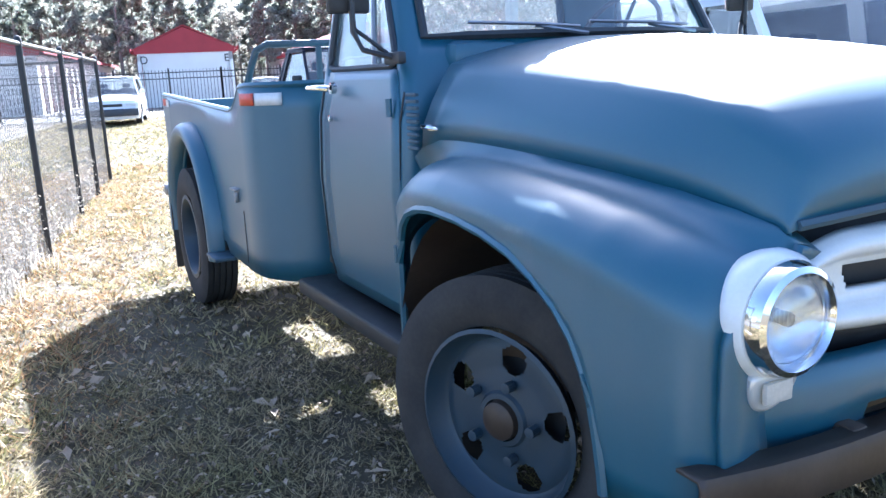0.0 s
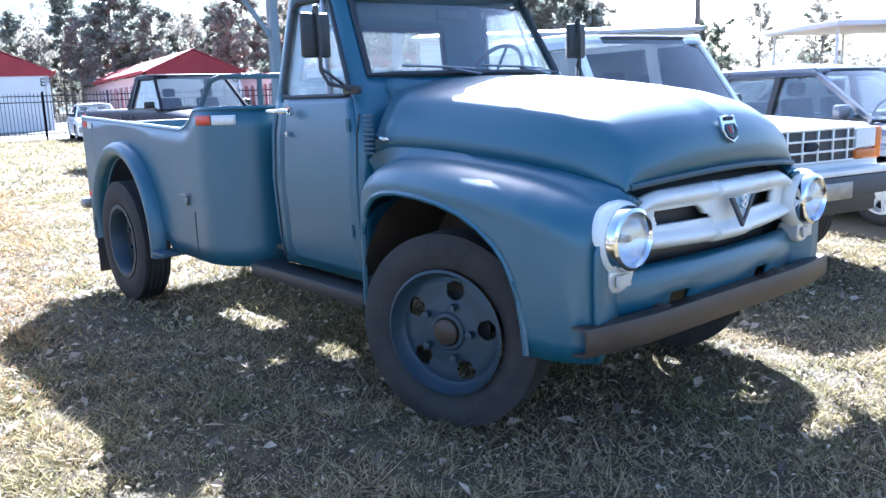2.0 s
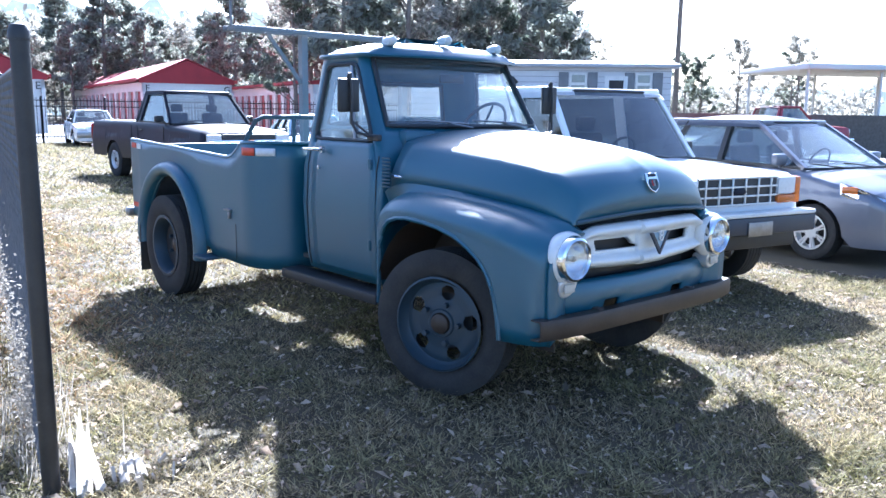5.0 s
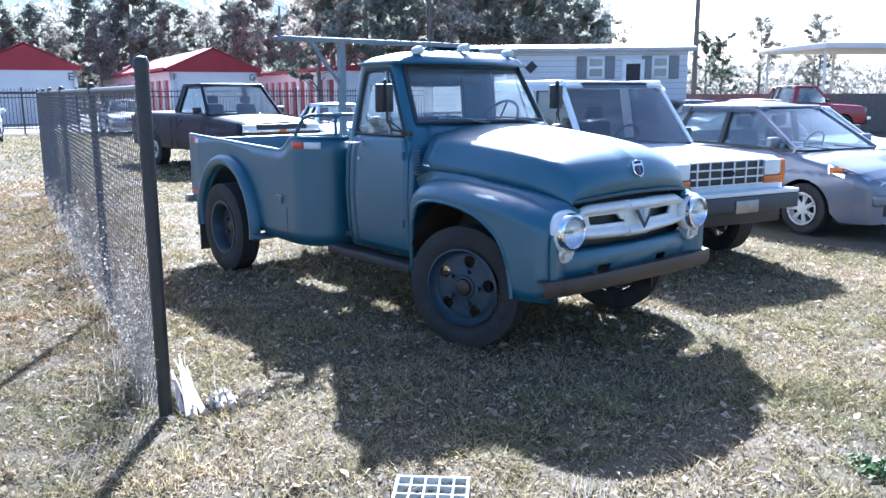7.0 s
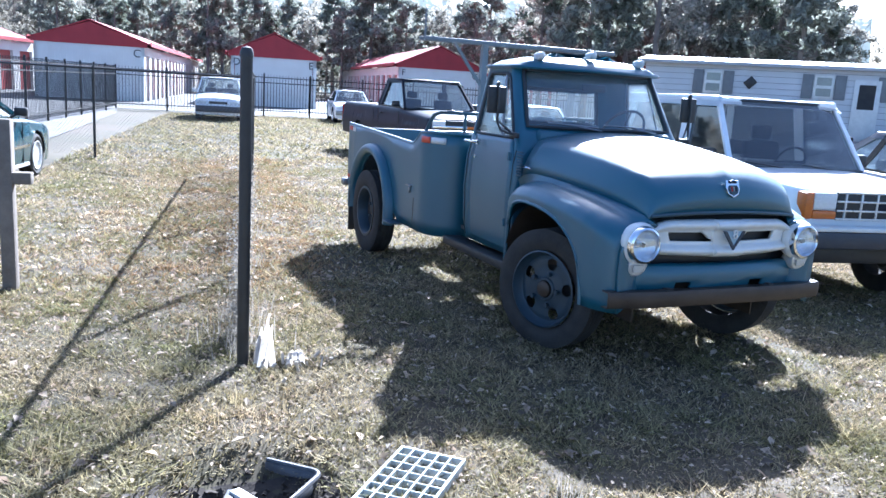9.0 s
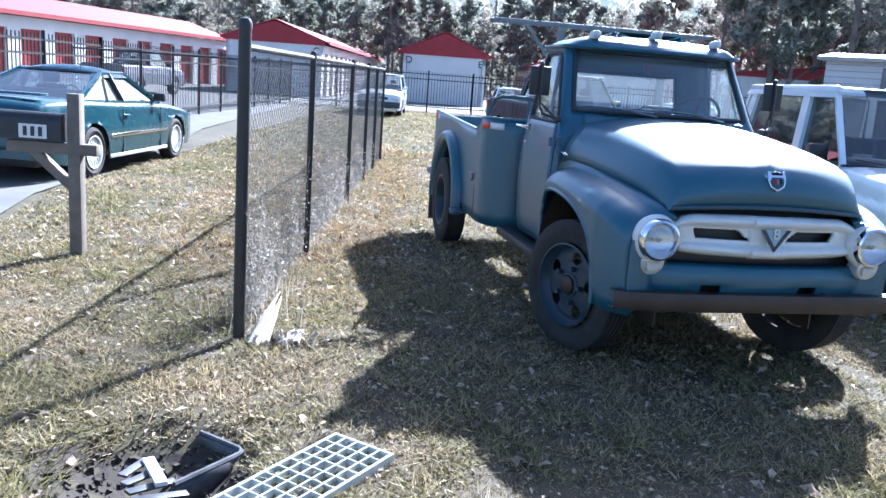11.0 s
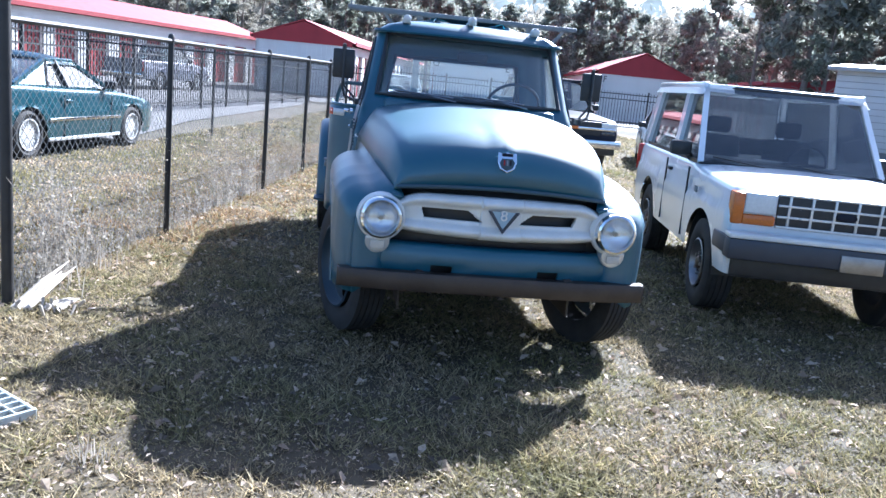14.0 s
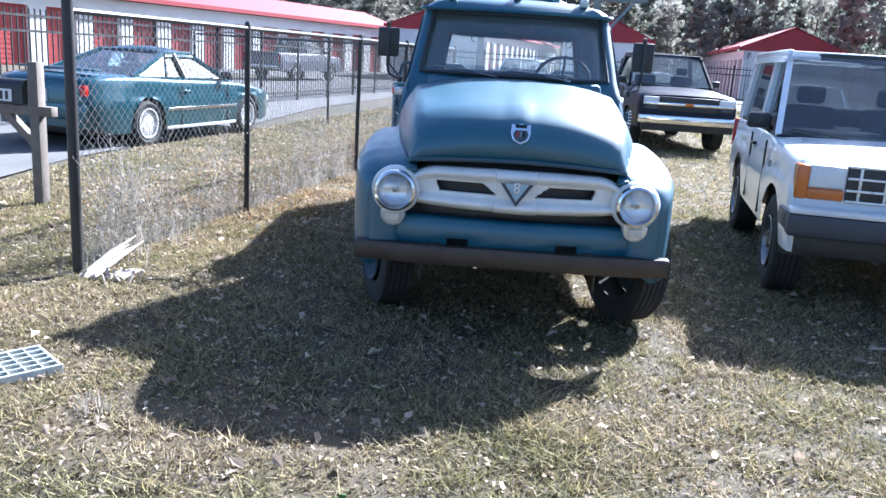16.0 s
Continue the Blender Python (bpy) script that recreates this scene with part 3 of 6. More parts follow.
        # mirror on its arm
        mx, my, mz = s * 0.90, 1.60, 1.66
        bm = bx(bmesh.new(), (mx, my, mz), (0.15, 0.03, 0.20), 0.012, None)
        mir = part("side_mirror", bm, BLACK, T, "black square side mirror on a bent arm")
        part("mirror_glass", box((mx, my + 0.018, mz), (0.13, 0.006, 0.18)), CHROME, mir)
        bm = bmesh.new()
        tube(bm, [(mx, my - 0.02, mz + 0.13), (mx, my - 0.035, mz), (mx, my - 0.03, mz - 0.16), (mx - s * 0.02, my - 0.06, mz - 0.22), (s * 0.80, 1.47, mz - 0.25)], 0.010, 6)
        tube(bm, [(mx, my - 0.03, mz - 0.05), (mx - s * 0.01, my - 0.02, mz - 0.15), (s * 0.79, 1.50, mz - 0.25)], 0.008, 6)
        tube(bm, [(mx, my - 0.02, mz + 0.13), (mx, my, mz + 0.10)], 0.014, 6)
        bx(bm, (s * 0.795, 1.48, mz - 0.25), (0.03, 0.12, 0.04), 0.008)
        part("mirror_arm", bm, BLACK, mir)
        # headlamp: white pod, chrome ring, lens
        hx, hz = s * 0.655, 0.862
        bm = bmesh.new()
        lathe(bm, [(0.055, 0.18), (0.088, 0.155), (0.112, 0.125), (0.127, 0.095), (0.134, 0.068), (0.131, 0.045), (0.121, 0.028), (0.10, 0.03)], (hx, 0, hz), "y", 44)
        pod = part("headlamp_pod", bm, WHITEP, T, "white painted headlamp pod")
        bm = bmesh.new()
        lathe(bm, [(0.114, 0.045), (0.118, 0.02), (0.110, -0.005), (0.098, -0.012), (0.088, 0.002), (0.086, 0.03)], (hx, 0, hz), "y", 40)
        part("headlamp_ring", bm, CHROME, pod, "chrome headlamp ring")
        bm = bmesh.new()
        lathe(bm, [(0.087, 0.01), (0.07, -0.006), (0.045, -0.016), (0.0, -0.022)], (hx, 0, hz), "y", 32)
        thick(part("headlamp_lens", bm, LENS, pod, "ribbed glass lens"), 0.004).visible_shadow = False
        bm = bmesh.new()
        for k in range(-6, 7):
            h = math.sqrt(max(0, 0.076 ** 2 - (k * 0.0115) ** 2))
            bx(bm, (hx + k * 0.0115, 0.008, hz), (0.003, 0.004, 2 * h))
        part("lens_ribs", bm, LENS, pod).visible_shadow = False
        bm = bmesh.new()
        lathe(bm, [(0.086, 0.012), (0.072, 0.030), (0.045, 0.044), (0.0, 0.050)], (hx, 0, hz), "y", 32)
        part("reflector", bm, REFLECTOR, pod)
        bm = bmesh.new()
        lathe(bm, [(0.0, 0.012), (0.012, 0.014), (0.016, 0.022), (0.014, 0.046), (0.0, 0.048)], (hx, 0, hz), "y", 16)
        part("lamp_bulb", bm, DULLMET, pod)
        # parking lamp under the headlamp
        c = (hx + s * 0.01, 0.055, 0.70)
        bm = bmesh.new()
        cup = [(c[0] + 0.066 * math.cos(a), 0.034 + 0.02 * math.sin(-a), 0.725 + 0.066 * math.sin(a)) for a in [-i / 12 * math.pi for i in range(13)]]
        slab(bm, cup + [(c[0] - 0.066, 0.03, 0.752), (c[0] + 0.066, 0.03, 0.752)], (0, 0.10, 0))
        lamp = soft(part("parking_lamp", bm, ALLOY, T, "worn bright-metal parking lamp under the headlamp"), 0.008)
        part("lamp_glass", box((c[0], 0.030, 0.712), (0.075, 0.014, 0.045), 0.004), LAMPGLASS, lamp)
        # front wheel, rear wheel
        hub = Vector((s * 0.775, 0.82, 0.405))
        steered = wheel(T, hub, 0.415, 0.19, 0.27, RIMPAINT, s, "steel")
        steered.matrix_local = Matrix.Translation(hub) @ pose(0, 0, 0, 0, 0, 19) @ Matrix.Translation(-hub)
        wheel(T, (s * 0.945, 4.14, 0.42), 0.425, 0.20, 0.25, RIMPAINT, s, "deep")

    mirrored(side)
    # lower front panel with two slots
    bm = bmesh.new()
    xs = [-0.80, -0.66, -0.5, -0.36, -0.24, -0.1, 0.1, 0.24, 0.36, 0.5, 0.66, 0.80]
    zs = [(0.50, 0.10), (0.545, 0.075), (0.565, 0.065), (0.615, 0.05), (0.66, 0.052), (0.695, 0.062), (0.715, 0.085)]
    skin(bm, [[(x, y + 0.10 * (abs(x) / 0.8) ** 3, z) for x in xs] for z, y in zs], False, lambda i, j: i == 2 and j in (3, 7))
    thick(part("front_panel", bm, BLUE, T, "blue lower front panel with two slots"), 0.02, 1)
    # black sheet stands in for the shade behind the slots and under the grille
    bm = bx(bmesh.new(), (0, 0.19, 0.64), (1.5, 0.02, 0.28))
    part("front_slot_shade_sheet", bm, BLACK, T)
    # grille bars
    bm = bmesh.new()
    n = 90
    rows = []
    for i in range(29):
        v = i / 28
        row = []
        for k in range(-n, n + 1):
            u = k / n
            x = 0.585 * u
            end = max(0.0, (abs(u) - 0.72) / 0.28)
            top = 1.015 - 0.012 * abs(u) ** 2 - 0.055 * end ** 2
            bot = 0.772 + 0.02 * abs(u) ** 2 + 0.008 * end ** 2
            z = bot + (top - bot) * v
            g = abs(v - 0.5) * 2
            y = 0.045 + 0.05 * abs(u) ** 2.2 - 0.055 * math.sin(min(1, (1 - g) * 1.6) * math.pi) * 0.75 - (0.02 if abs(u) < 0.2 else 0)
            row.append((x, y, z))
        rows.append(row)

    def slot(i, j):
        u = abs((j + 0.5) / n - 1)
        return 11 <= i <= 17 and 0.18 + 0.020 * (i - 11) < u < 0.72 + 0.005 * (i - 11)
    skin(bm, rows, False, slot)
    grille = thick(part("grille", bm, WHITEP, T, "white painted two-bar grille", angle=60), 0.03)
    bm = bmesh.new()
    for s in (-1, 1):
        slab(bm, [(s * 0.088, -0.022, 0.948), (s * 0.066, -0.022, 0.948), (0, -0.026, 0.852), (0, -0.026, 0.826)], (0, -0.014, 0))
    part("v_emblem", bm, BUMPGREY, grille, "chrome V emblem", False)
    words("8", 0.080, WHITEP, grille, Matrix.Translation((0, -0.040, 0.925)) @ Euler((math.pi / 2, 0, 0)).to_matrix().to_4x4(), "figure_emblem")
    part("emblem_field", slab(bmesh.new(), [(-0.066, -0.024, 0.947), (0.066, -0.024, 0.947), (0, -0.028, 0.852)], (0, -0.006, 0)), PALEBLUE, grille, "pale blue enamel field", False)
    # badge on the hood
    sh = [(-0.045, 0.065), (-0.048, 0.0), (-0.035, -0.045), (0, -0.07), (0.035, -0.045), (0.048, 0.0), (0.045, 0.065), (0.02, 0.055), (0, 0.068), (-0.02, 0.055)]
    badge_m = pose(0, 0.045, 1.205, -20)
    bm = slab(bmesh.new(), [(x * 1.12, 0, z * 0.84) for x, z in sh], (0, -0.015, 0))
    badge = soft(part("hood_badge", bm, CHROME, T, "chrome shield badge", False), 0.003)
    badge.matrix_local = badge_m
    part("badge_field", slab(bmesh.new(), [(x * 0.85, -0.016, z * 0.62 - 0.004) for x, z in sh[1:6]] + [(0.03, -0.016, 0.018), (-0.03, -0.016, 0.018)], (0, -0.004, 0)), BLUEDARK, badge, "", False)
    for k, mt in ((-0.017, REDLENS), (0.0, DULLMET), (0.017, NAVY)):
        part("badge_stripe", box((k, -0.021, -0.006), (0.009, 0.004, 0.030)), mt, badge, "", False)
    part("badge_bar", box((0, -0.018, 0.040), (0.06, 0.006, 0.016), 0.002), NAVY, badge, "", False)
    # bumper: channel bent back at the ends
    bm = bmesh.new()
    sec = [(0.06, 0.575), (0.0, 0.573), (-0.008, 0.555), (-0.008, 0.49), (0.0, 0.472), (0.06, 0.468)]
    skin(bm, [[(x, -0.015 + dy + 0.06 * max(0, (abs(x) - 0.45) / 0.47) ** 2, z) for dy, z in sec] for x in [-0.87, -0.85, -0.8, -0.7, -0.6, -0.5, -0.4, 0, 0.4, 0.5, 0.6, 0.7, 0.8, 0.85, 0.87]])
    bump = thick(part("front_bumper", bm, RUST, T, "brown rust-stained steel front bumper"), 0.008)
    for s in (-1, 1):
        part("bumper_bracket", box((s * 0.42, 0.12, 0.54), (0.05, 0.22, 0.08), 0.01), RUST, bump)
    # cab shell with its openings
    bm = bmesh.new()
    rows = [cab_points(z) for z in CAB_Z]

    def gap(i, j):
        lo, hi = CAB_Z[i], CAB_Z[i + 1]
        if j < NF and lo >= 1.474 and hi <= 1.906:
            return True
        if (J_SIDE_R <= j < J_SIDE_R + NS or J_SIDE_L <= j < J_SIDE_L + NS) and lo >= 1.359 and hi <= 1.871:
            return True
        return J_REAR <= j < J_REAR + NR and lo >= 1.474 and hi <= 1.771
    skin(bm, rows, True, gap)
    V = [v for v in bm.verts if abs(v.co.z - 2.025) < 1e-4]
    bmesh.ops.contextual_create(bm, geom=V)
    cab = thick(part("cab", bm, BLUE, T, "blue steel cab with rounded roof", angle=40), 0.03)
    # windshield and rear glass
    r1, r2 = cab_points(1.477, -0.02), cab_points(1.903, -0.02)
    bm = bmesh.new()
    skin(bm, [r1[:NF + 1], r2[:NF + 1]])
    part("windshield", bm, GLASS, T)
    def frame_loop(low, high, off):
        pts = [Vector(p) for p in low] + [Vector(p) for p in high[::-1]]
        return [p + Vector(off) for p in pts]
    bm = bmesh.new()
    tube(bm, frame_loop(cab_points(1.477)[:NF + 1], cab_points(1.903)[:NF + 1], (0, -0.004, 0)), 0.016, 6, True)
    part("windshield_seal", bm, GASKET, T)
    j = J_REAR
    r1, r2 = cab_points(1.477, -0.02), cab_points(1.768, -0.02)
    bm = bmesh.new()
    skin(bm, [r1[j:j + NR + 1], r2[j:j + NR + 1]])
    part("rear_window", bm, GLASS, T)
    bm = bmesh.new()
    tube(bm, frame_loop(cab_points(1.477)[j:j + NR + 1], cab_points(1.768)[j:j + NR + 1], (0, -0.02, 0)), 0.02, 6, True)
    part("rear_window_seal", bm, GASKET, T)
    # drip rail over screen and doors
    bm = bmesh.new()
    tube(bm, [Vector(p) + Vector((0, -0.012, 0)) for p in cab_points(1.92, 0.012)], 0.014, 6, True)
    part("drip_rail", bm, BLUE, cab)
    # clearance lamps on the roof
    for x in (-0.47, 0.0, 0.47):
        bm = bmesh.new()
        bx(bm, (x, 1.78, 2.025 - 0.10 * abs(x) ** 1.5), (0.06, 0.11, 0.02), 0.008)
        lathe(bm, [(0.004, 0.075), (0.022, 0.05), (0.030, 0.0), (0.028, -0.045), (0.016, -0.06), (0, -0.065)], (x, 1.76, 2.046 - 0.10 * abs(x) ** 1.5), "y", 16)
        lamp = part("clearance_lamp", bm, PALEPLASTIC, cab, "small cream clearance lamp on the roof")
    # wipers
    for x in (-0.12, 0.38):
        bm = bmesh.new()
        tube(bm, [(x, 1.33, 1.47), (x - 0.10, 1.345, 1.485), (x - 0.20, 1.36, 1.50)], 0.007, 6)
        tube(bm, [(x - 0.44, 1.40, 1.515), (x - 0.20, 1.352, 1.505), (x - 0.02, 1.352, 1.495)], 0.006, 5)
        part("wiper", bm, DULLMET, T, "bare metal wiper")
    # cab inside
    bm = bmesh.new()
    bx(bm, (0, 2.08, 0.98), (1.36, 0.42, 0.16), 0.05)
    bx(bm, (0, 2.29, 1.22), (1.36, 0.12, 0.44), 0.05, (-8, 0, 0))
    part("bench_seat", bm, DARKIN, T, "dark bench seat")
    part("dashboard", box((0, 1.50, 1.39), (1.22, 0.18, 0.14), 0.04), BLUE, T)
    part("cab_floor", box((0, 1.90, 0.56), (1.5, 0.98, 0.03)), BLACK, T)
    bm = bmesh.new()
    c = Matrix.Translation((0.36, 1.74, 1.46)) @ Euler((radians(-58), 0, 0)).to_matrix().to_4x4()
    tube(bm, [c @ Vector((0.20 * math.cos(a), 0.20 * math.sin(a), 0)) for a in [i * math.tau / 28 for i in range(28)]], 0.012, 6, True)
    for a in (0.4, 2.74, 4.71):
        tube(bm, [c @ Vector((0, 0, 0)), c @ Vector((0.195 * math.cos(a), 0.195 * math.sin(a), 0))], 0.009, 6)
    tube(bm, [c @ Vector((0, 0, 0.01)), c @ Vector((0, 0, -0.35))], 0.022, 8)
    part("steering_wheel", bm, BLACK, T)
    bm = bx(bmesh.new(), (0.02, 1.70, 1.79), (0.22, 0.02, 0.06), 0.012)
    part("inside_mirror", bm, BLACK, T)
    # frame rails, axles, exhaust under the truck
    bm = bmesh.new()
    for s in (-1, 1):
        bx(bm, (s * 0.40, 2.6, 0.50), (0.07, 4.7, 0.14), 0.01)
    tube(bm, [(-0.8, 0.82, 0.38), (0.8, 0.82, 0.38)], 0.045)
    tube(bm, [(-0.9, 4.15, 0.41), (0.9, 4.15, 0.41)], 0.06)
    lathe(bm, [(0, -0.14), (0.10, -0.12), (0.15, 0), (0.10, 0.12), (0, 0.14)], (0, 4.15, 0.41), "x", 16)
    bx(bm, (0, 0.95, 0.62), (0.55, 0.8, 0.5), 0.05)
    bx(bm, (0, 2.2, 0.45), (0.3, 1.3, 0.2), 0.05)
    part("chassis", bm, BLACK, T, "dark frame and axles")
    # ---- bed ----
    H = 0.98

    def bed_top(y):
        return lerp([(2.46, 1.335), (2.80, 1.335), (2.86, 1.325), (2.93, 1.27), (3.0, 1.23), (3.08, 1.215), (5.0, 1.285)], y)[0]

    def bed_bottom(y):
        u = (y - 4.09) / 0.52
        base = lerp([(2.4, 0.43), (3.35, 0.45), (3.4, 0.5), (5, 0.60)], y)[0]
        return base if abs(u) >= 1 else max(base, 0.47 + 0.55 * math.sqrt(1 - u * u))

    def bed_side(s):
        bm = bmesh.new()
        rows = []
        path = [(H - 0.30 + 0.30 * math.sin(a), 2.83 - 0.33 * math.cos(a)) for a in [i / 8 * math.pi / 2 for i in range(9)]]
        path += [(H, y) for y in [2.86, 2.93, 3.0, 3.08, 3.2, 3.35, 3.4, 3.5, 3.5695, 3.572, 3.58, 3.6, 3.63, 3.68, 3.74, 3.84, 3.95, 4.09, 4.15, 4.26, 4.36, 4.44, 4.5, 4.55, 4.58, 4.60, 4.6085, 4.65, 4.75, 4.97]]
        path = [(0.35, 2.50)] + path
        for x, y in path:
            b, t = bed_bottom(y), bed_top(y)
            rows.append([(s * x, y, b + (t - b) * k / 8) for k in range(9)])
        skin(bm, rows)
        sd = thick(part("bed_side", bm, BLUE, T, "blue bed side with a rounded front corner", angle=50), 0.025, -1 if s < 0 else 1)
        bm = bmesh.new()
        tube(bm, [(s * (x - 0.012), y, bed_top(y)) for x, y in path], 0.016, 6)
        part("bed_rail", bm, BLUE, sd)
        # rounded flare over the rear wheel
        bm = bmesh.new()
        rows = []
        for i in range(29):
            a = radians(-8) + i / 28 * radians(196)
            cy, cz = 4.09, 0.47
            row = []
            for k in range(9):
                t = k / 8 * math.pi
                rr = 0.055 * math.cos(t)
                row.append((s * (H + 0.085 * math.sin(t) ** 0.8), cy + (0.525 + 0.05 + rr) * math.cos(a), cz + (0.555 + 0.05 + rr) * math.sin(a)))
            rows.append(row)
        skin(bm, rows)
        part("rear_fender", bm, BLUE, T, "rounded blue rear fender")
        bm = bmesh.new()
        skin(bm, [[(s * x, 4.09 + 0.54 * math.cos(a), 0.45 + 0.57 * math.sin(a)) for a in [i / 12 * math.pi for i in range(13)]] for x in (0.97, 0.60)])
        part("wheel_well", bm, BLACK, T)
        part("mud_flap", box((s * 0.93, 4.64, 0.36), (0.26, 0.015, 0.46), 0.004), BLACK, T, "black rubber mud flap")
        # reflector strips on the rounded corner
        for mt, a0, a1, nm in ((REFLECTR, 0.98, 0.72, "red_reflector"), (REFLECTW, 0.70, 0.40, "white_reflector")):
            bm = bmesh.new()
            arc = [(s * (H + 0.004 - 0.30 + 0.30 * math.sin(a * math.pi / 2)), 2.83 - 0.334 * math.cos(a * math.pi / 2)) for a in [a0 + (a1 - a0) * i / 6 for i in range(7)]]
            skin(bm, [[(x, y, z) for x, y in arc] for z in (1.245, 1.30)])
            thick(part(nm, bm, mt, sd), 0.003, 0)
        part("red_reflector", box((s * (H + 0.004), 4.88, 1.235), (0.005, 0.10, 0.045)), REFLECTR, sd)
        part("white_reflector", box((s * (H + 0.004), 4.77, 1.228), (0.005, 0.09, 0.045)), REFLECTW, sd)
        part("red_reflector", box((s * (H + 0.004), 4.88, 0.70), (0.005, 0.14, 0.04)), REFLECTR, sd)
        bm = bx(bmesh.new(), (s * (H + 0.012), 3.05, 0.83), (0.03, 0.10, 0.012), 0.004)
        bx(bm, (s * (H + 0.012), 3.03, 0.79), (0.02, 0.02, 0.05), 0.004)
        part("bed_latch", bm, DULLMET, sd)
        part("panel_seam", box((s * (H + 0.001), 2.95, 0.60), (0.004, 0.006, 0.26)), BLACK, sd)
        bm = bx(bmesh.new(), (s * 0.99, 3.38, 0.43), (0.18, 0.22, 0.02), 0.006, (0, 0, 0))
        strut(bm, (s * 0.95, 3.36, 0.43), (s * 0.90, 3.3, 0.55), 0.04, 0.01)
        part("step_bracket", bm, BLUEDARK, T)
        bm = bx(bmesh.new(), (s * 0.85, 5.03, 0.62), (0.36, 0.10, 0.09), 0.03)
        part("rear_bumper", bm, DULLMET, T, "short dented steel rear bumper end")
    mirrored(bed_side)
    # bed floor, open over a stretch between two boards
    bm = bmesh.new()
    bx(bm, (-0.60, 3.93, 0.72), (0.68, 2.04, 0.04))
    bx(bm, (0.51, 3.93, 0.72), (0.86, 2.04, 0.04))
    bx(bm, (-0.09, 3.185, 0.72), (0.34, 0.55, 0.04))
    bx(bm, (-0.09, 4.545, 0.72), (0.34, 0.81, 0.04))
    part("bed_floor", bm, BLUEDARK, T, "dark bed floor with an open gap")
    part("tailgate", box((0, 4.97, 0.96), (1.90, 0.04, 0.56), 0.01), BLUE, T)
    part("bed_front", box((0, 2.515, 0.95), (1.3, 0.03, 0.62), 0.008), BLUE, T)
    # hoop rail at the head of the bed
    for s in (-1, 1):
        bm = bmesh.new()
        tube(bm, [(s * 0.93, 2.88, 1.32), (s * 0.92, 2.80, 1.42), (s * 0.90, 2.76, 1.49), (s * 0.86, 2.72, 1.515), (s * 0.40, 2.70, 1.515), (s * 0.36, 2.70, 1.49), (s * 0.36, 2.70, 1.32)], 0.017, 7)
        tube(bm, [(s * 0.62, 2.71, 1.515), (s * 0.62, 2.71, 1.33)], 0.015, 7)
        part("bed_hoop", bm, BLUEDARK, T, "tubular hoop rail at the bed head")
    # overhead rack
    bm = bmesh.new()
    for y in (3.10, 3.24):
        bx(bm, (0.14, y, 2.16), (2.05, 0.035, 0.035), 0.006)
    for x in (-0.85, -0.3, 0.3, 0.8, 1.13):
        bx(bm, (x, 3.17, 2.16), (0.03, 0.14, 0.03))
    for x in (-0.25, 0.75):
        strut(bm, (x, 3.17, 0.74), (x, 3.17, 2.15), 0.055, 0.055)
        strut(bm, (x, 3.17, 1.75), (x - 0.32 if x < 0 else x + 0.32, 3.17, 2.15), 0.025, 0.025)
    strut(bm, (-0.86, 3.17, 2.16), (-0.86, 3.17, 2.42), 0.014, 0.014)
    part("overhead_rack", bm, SHUTTER, T, "thin steel rack over the bed")
    return T


# ---- other vehicles ----
def car_shell(P):
    """The painted body below the windows, with wheel arches, as a loft along the car."""
    L, sill = P["L"], P["sill"]
    ys = {0.0, 0.03, 0.08, 0.16, L - 0.16, L - 0.08, L - 0.03, L}
    ys |= {round(L * i / 24, 3) for i in range(1, 24)}
    ra = P["R"] + P.get("archgap", 0.06)
    for w in (P["wf"], P["wr"]):
        ys |= {round(w + ra * math.sin(i / 10 * math.pi / 2), 4) for i in range(-10, 11)}
    ys |= {s[0] for s in P["stations"]}
    bm = bmesh.new()
    rows = []
    for y in sorted(ys):
        hw, zs, zc = lerp(P["stations"], y)
        zb = sill + P.get("rise", 0.0) * (1 - min(1, min(y, L - y) / 0.5)) 
        for w in (P["wf"], P["wr"]):
            if abs(y - w) < ra:
                zb = max(zb, P["R"] * 0.98 + math.sqrt(ra * ra - (y - w) ** 2) * 1.0)
        half = []
        mid = P.get("mid", 0.62)
        for k in range(9):
            z = zb + (zs - 0.05 - zb) * k / 8
            d = (z - mid) / 0.45
            half.append((hw * (1 - 0.045 * d * d - (0.02 if z > mid + 0.14 else 0)), z))
        xe = half[-1][0]
        half += [(xe - 0.012, zs - 0.02), (xe - 0.035, zs), (xe * 0.75, zs + (zc - zs) * 0.55), (xe * 0.4, zs + (zc - zs) * 0.9), (0, zc)]
        rows.append([(-x, y, z) for x, z in half] + [(x, y, z) for x, z in half[-2::-1]])
    V = skin(bm, rows)
    for e in (V[0], V[-1]):
        try:
            bm.faces.new(e)
        except ValueError:
            pass
    return bm


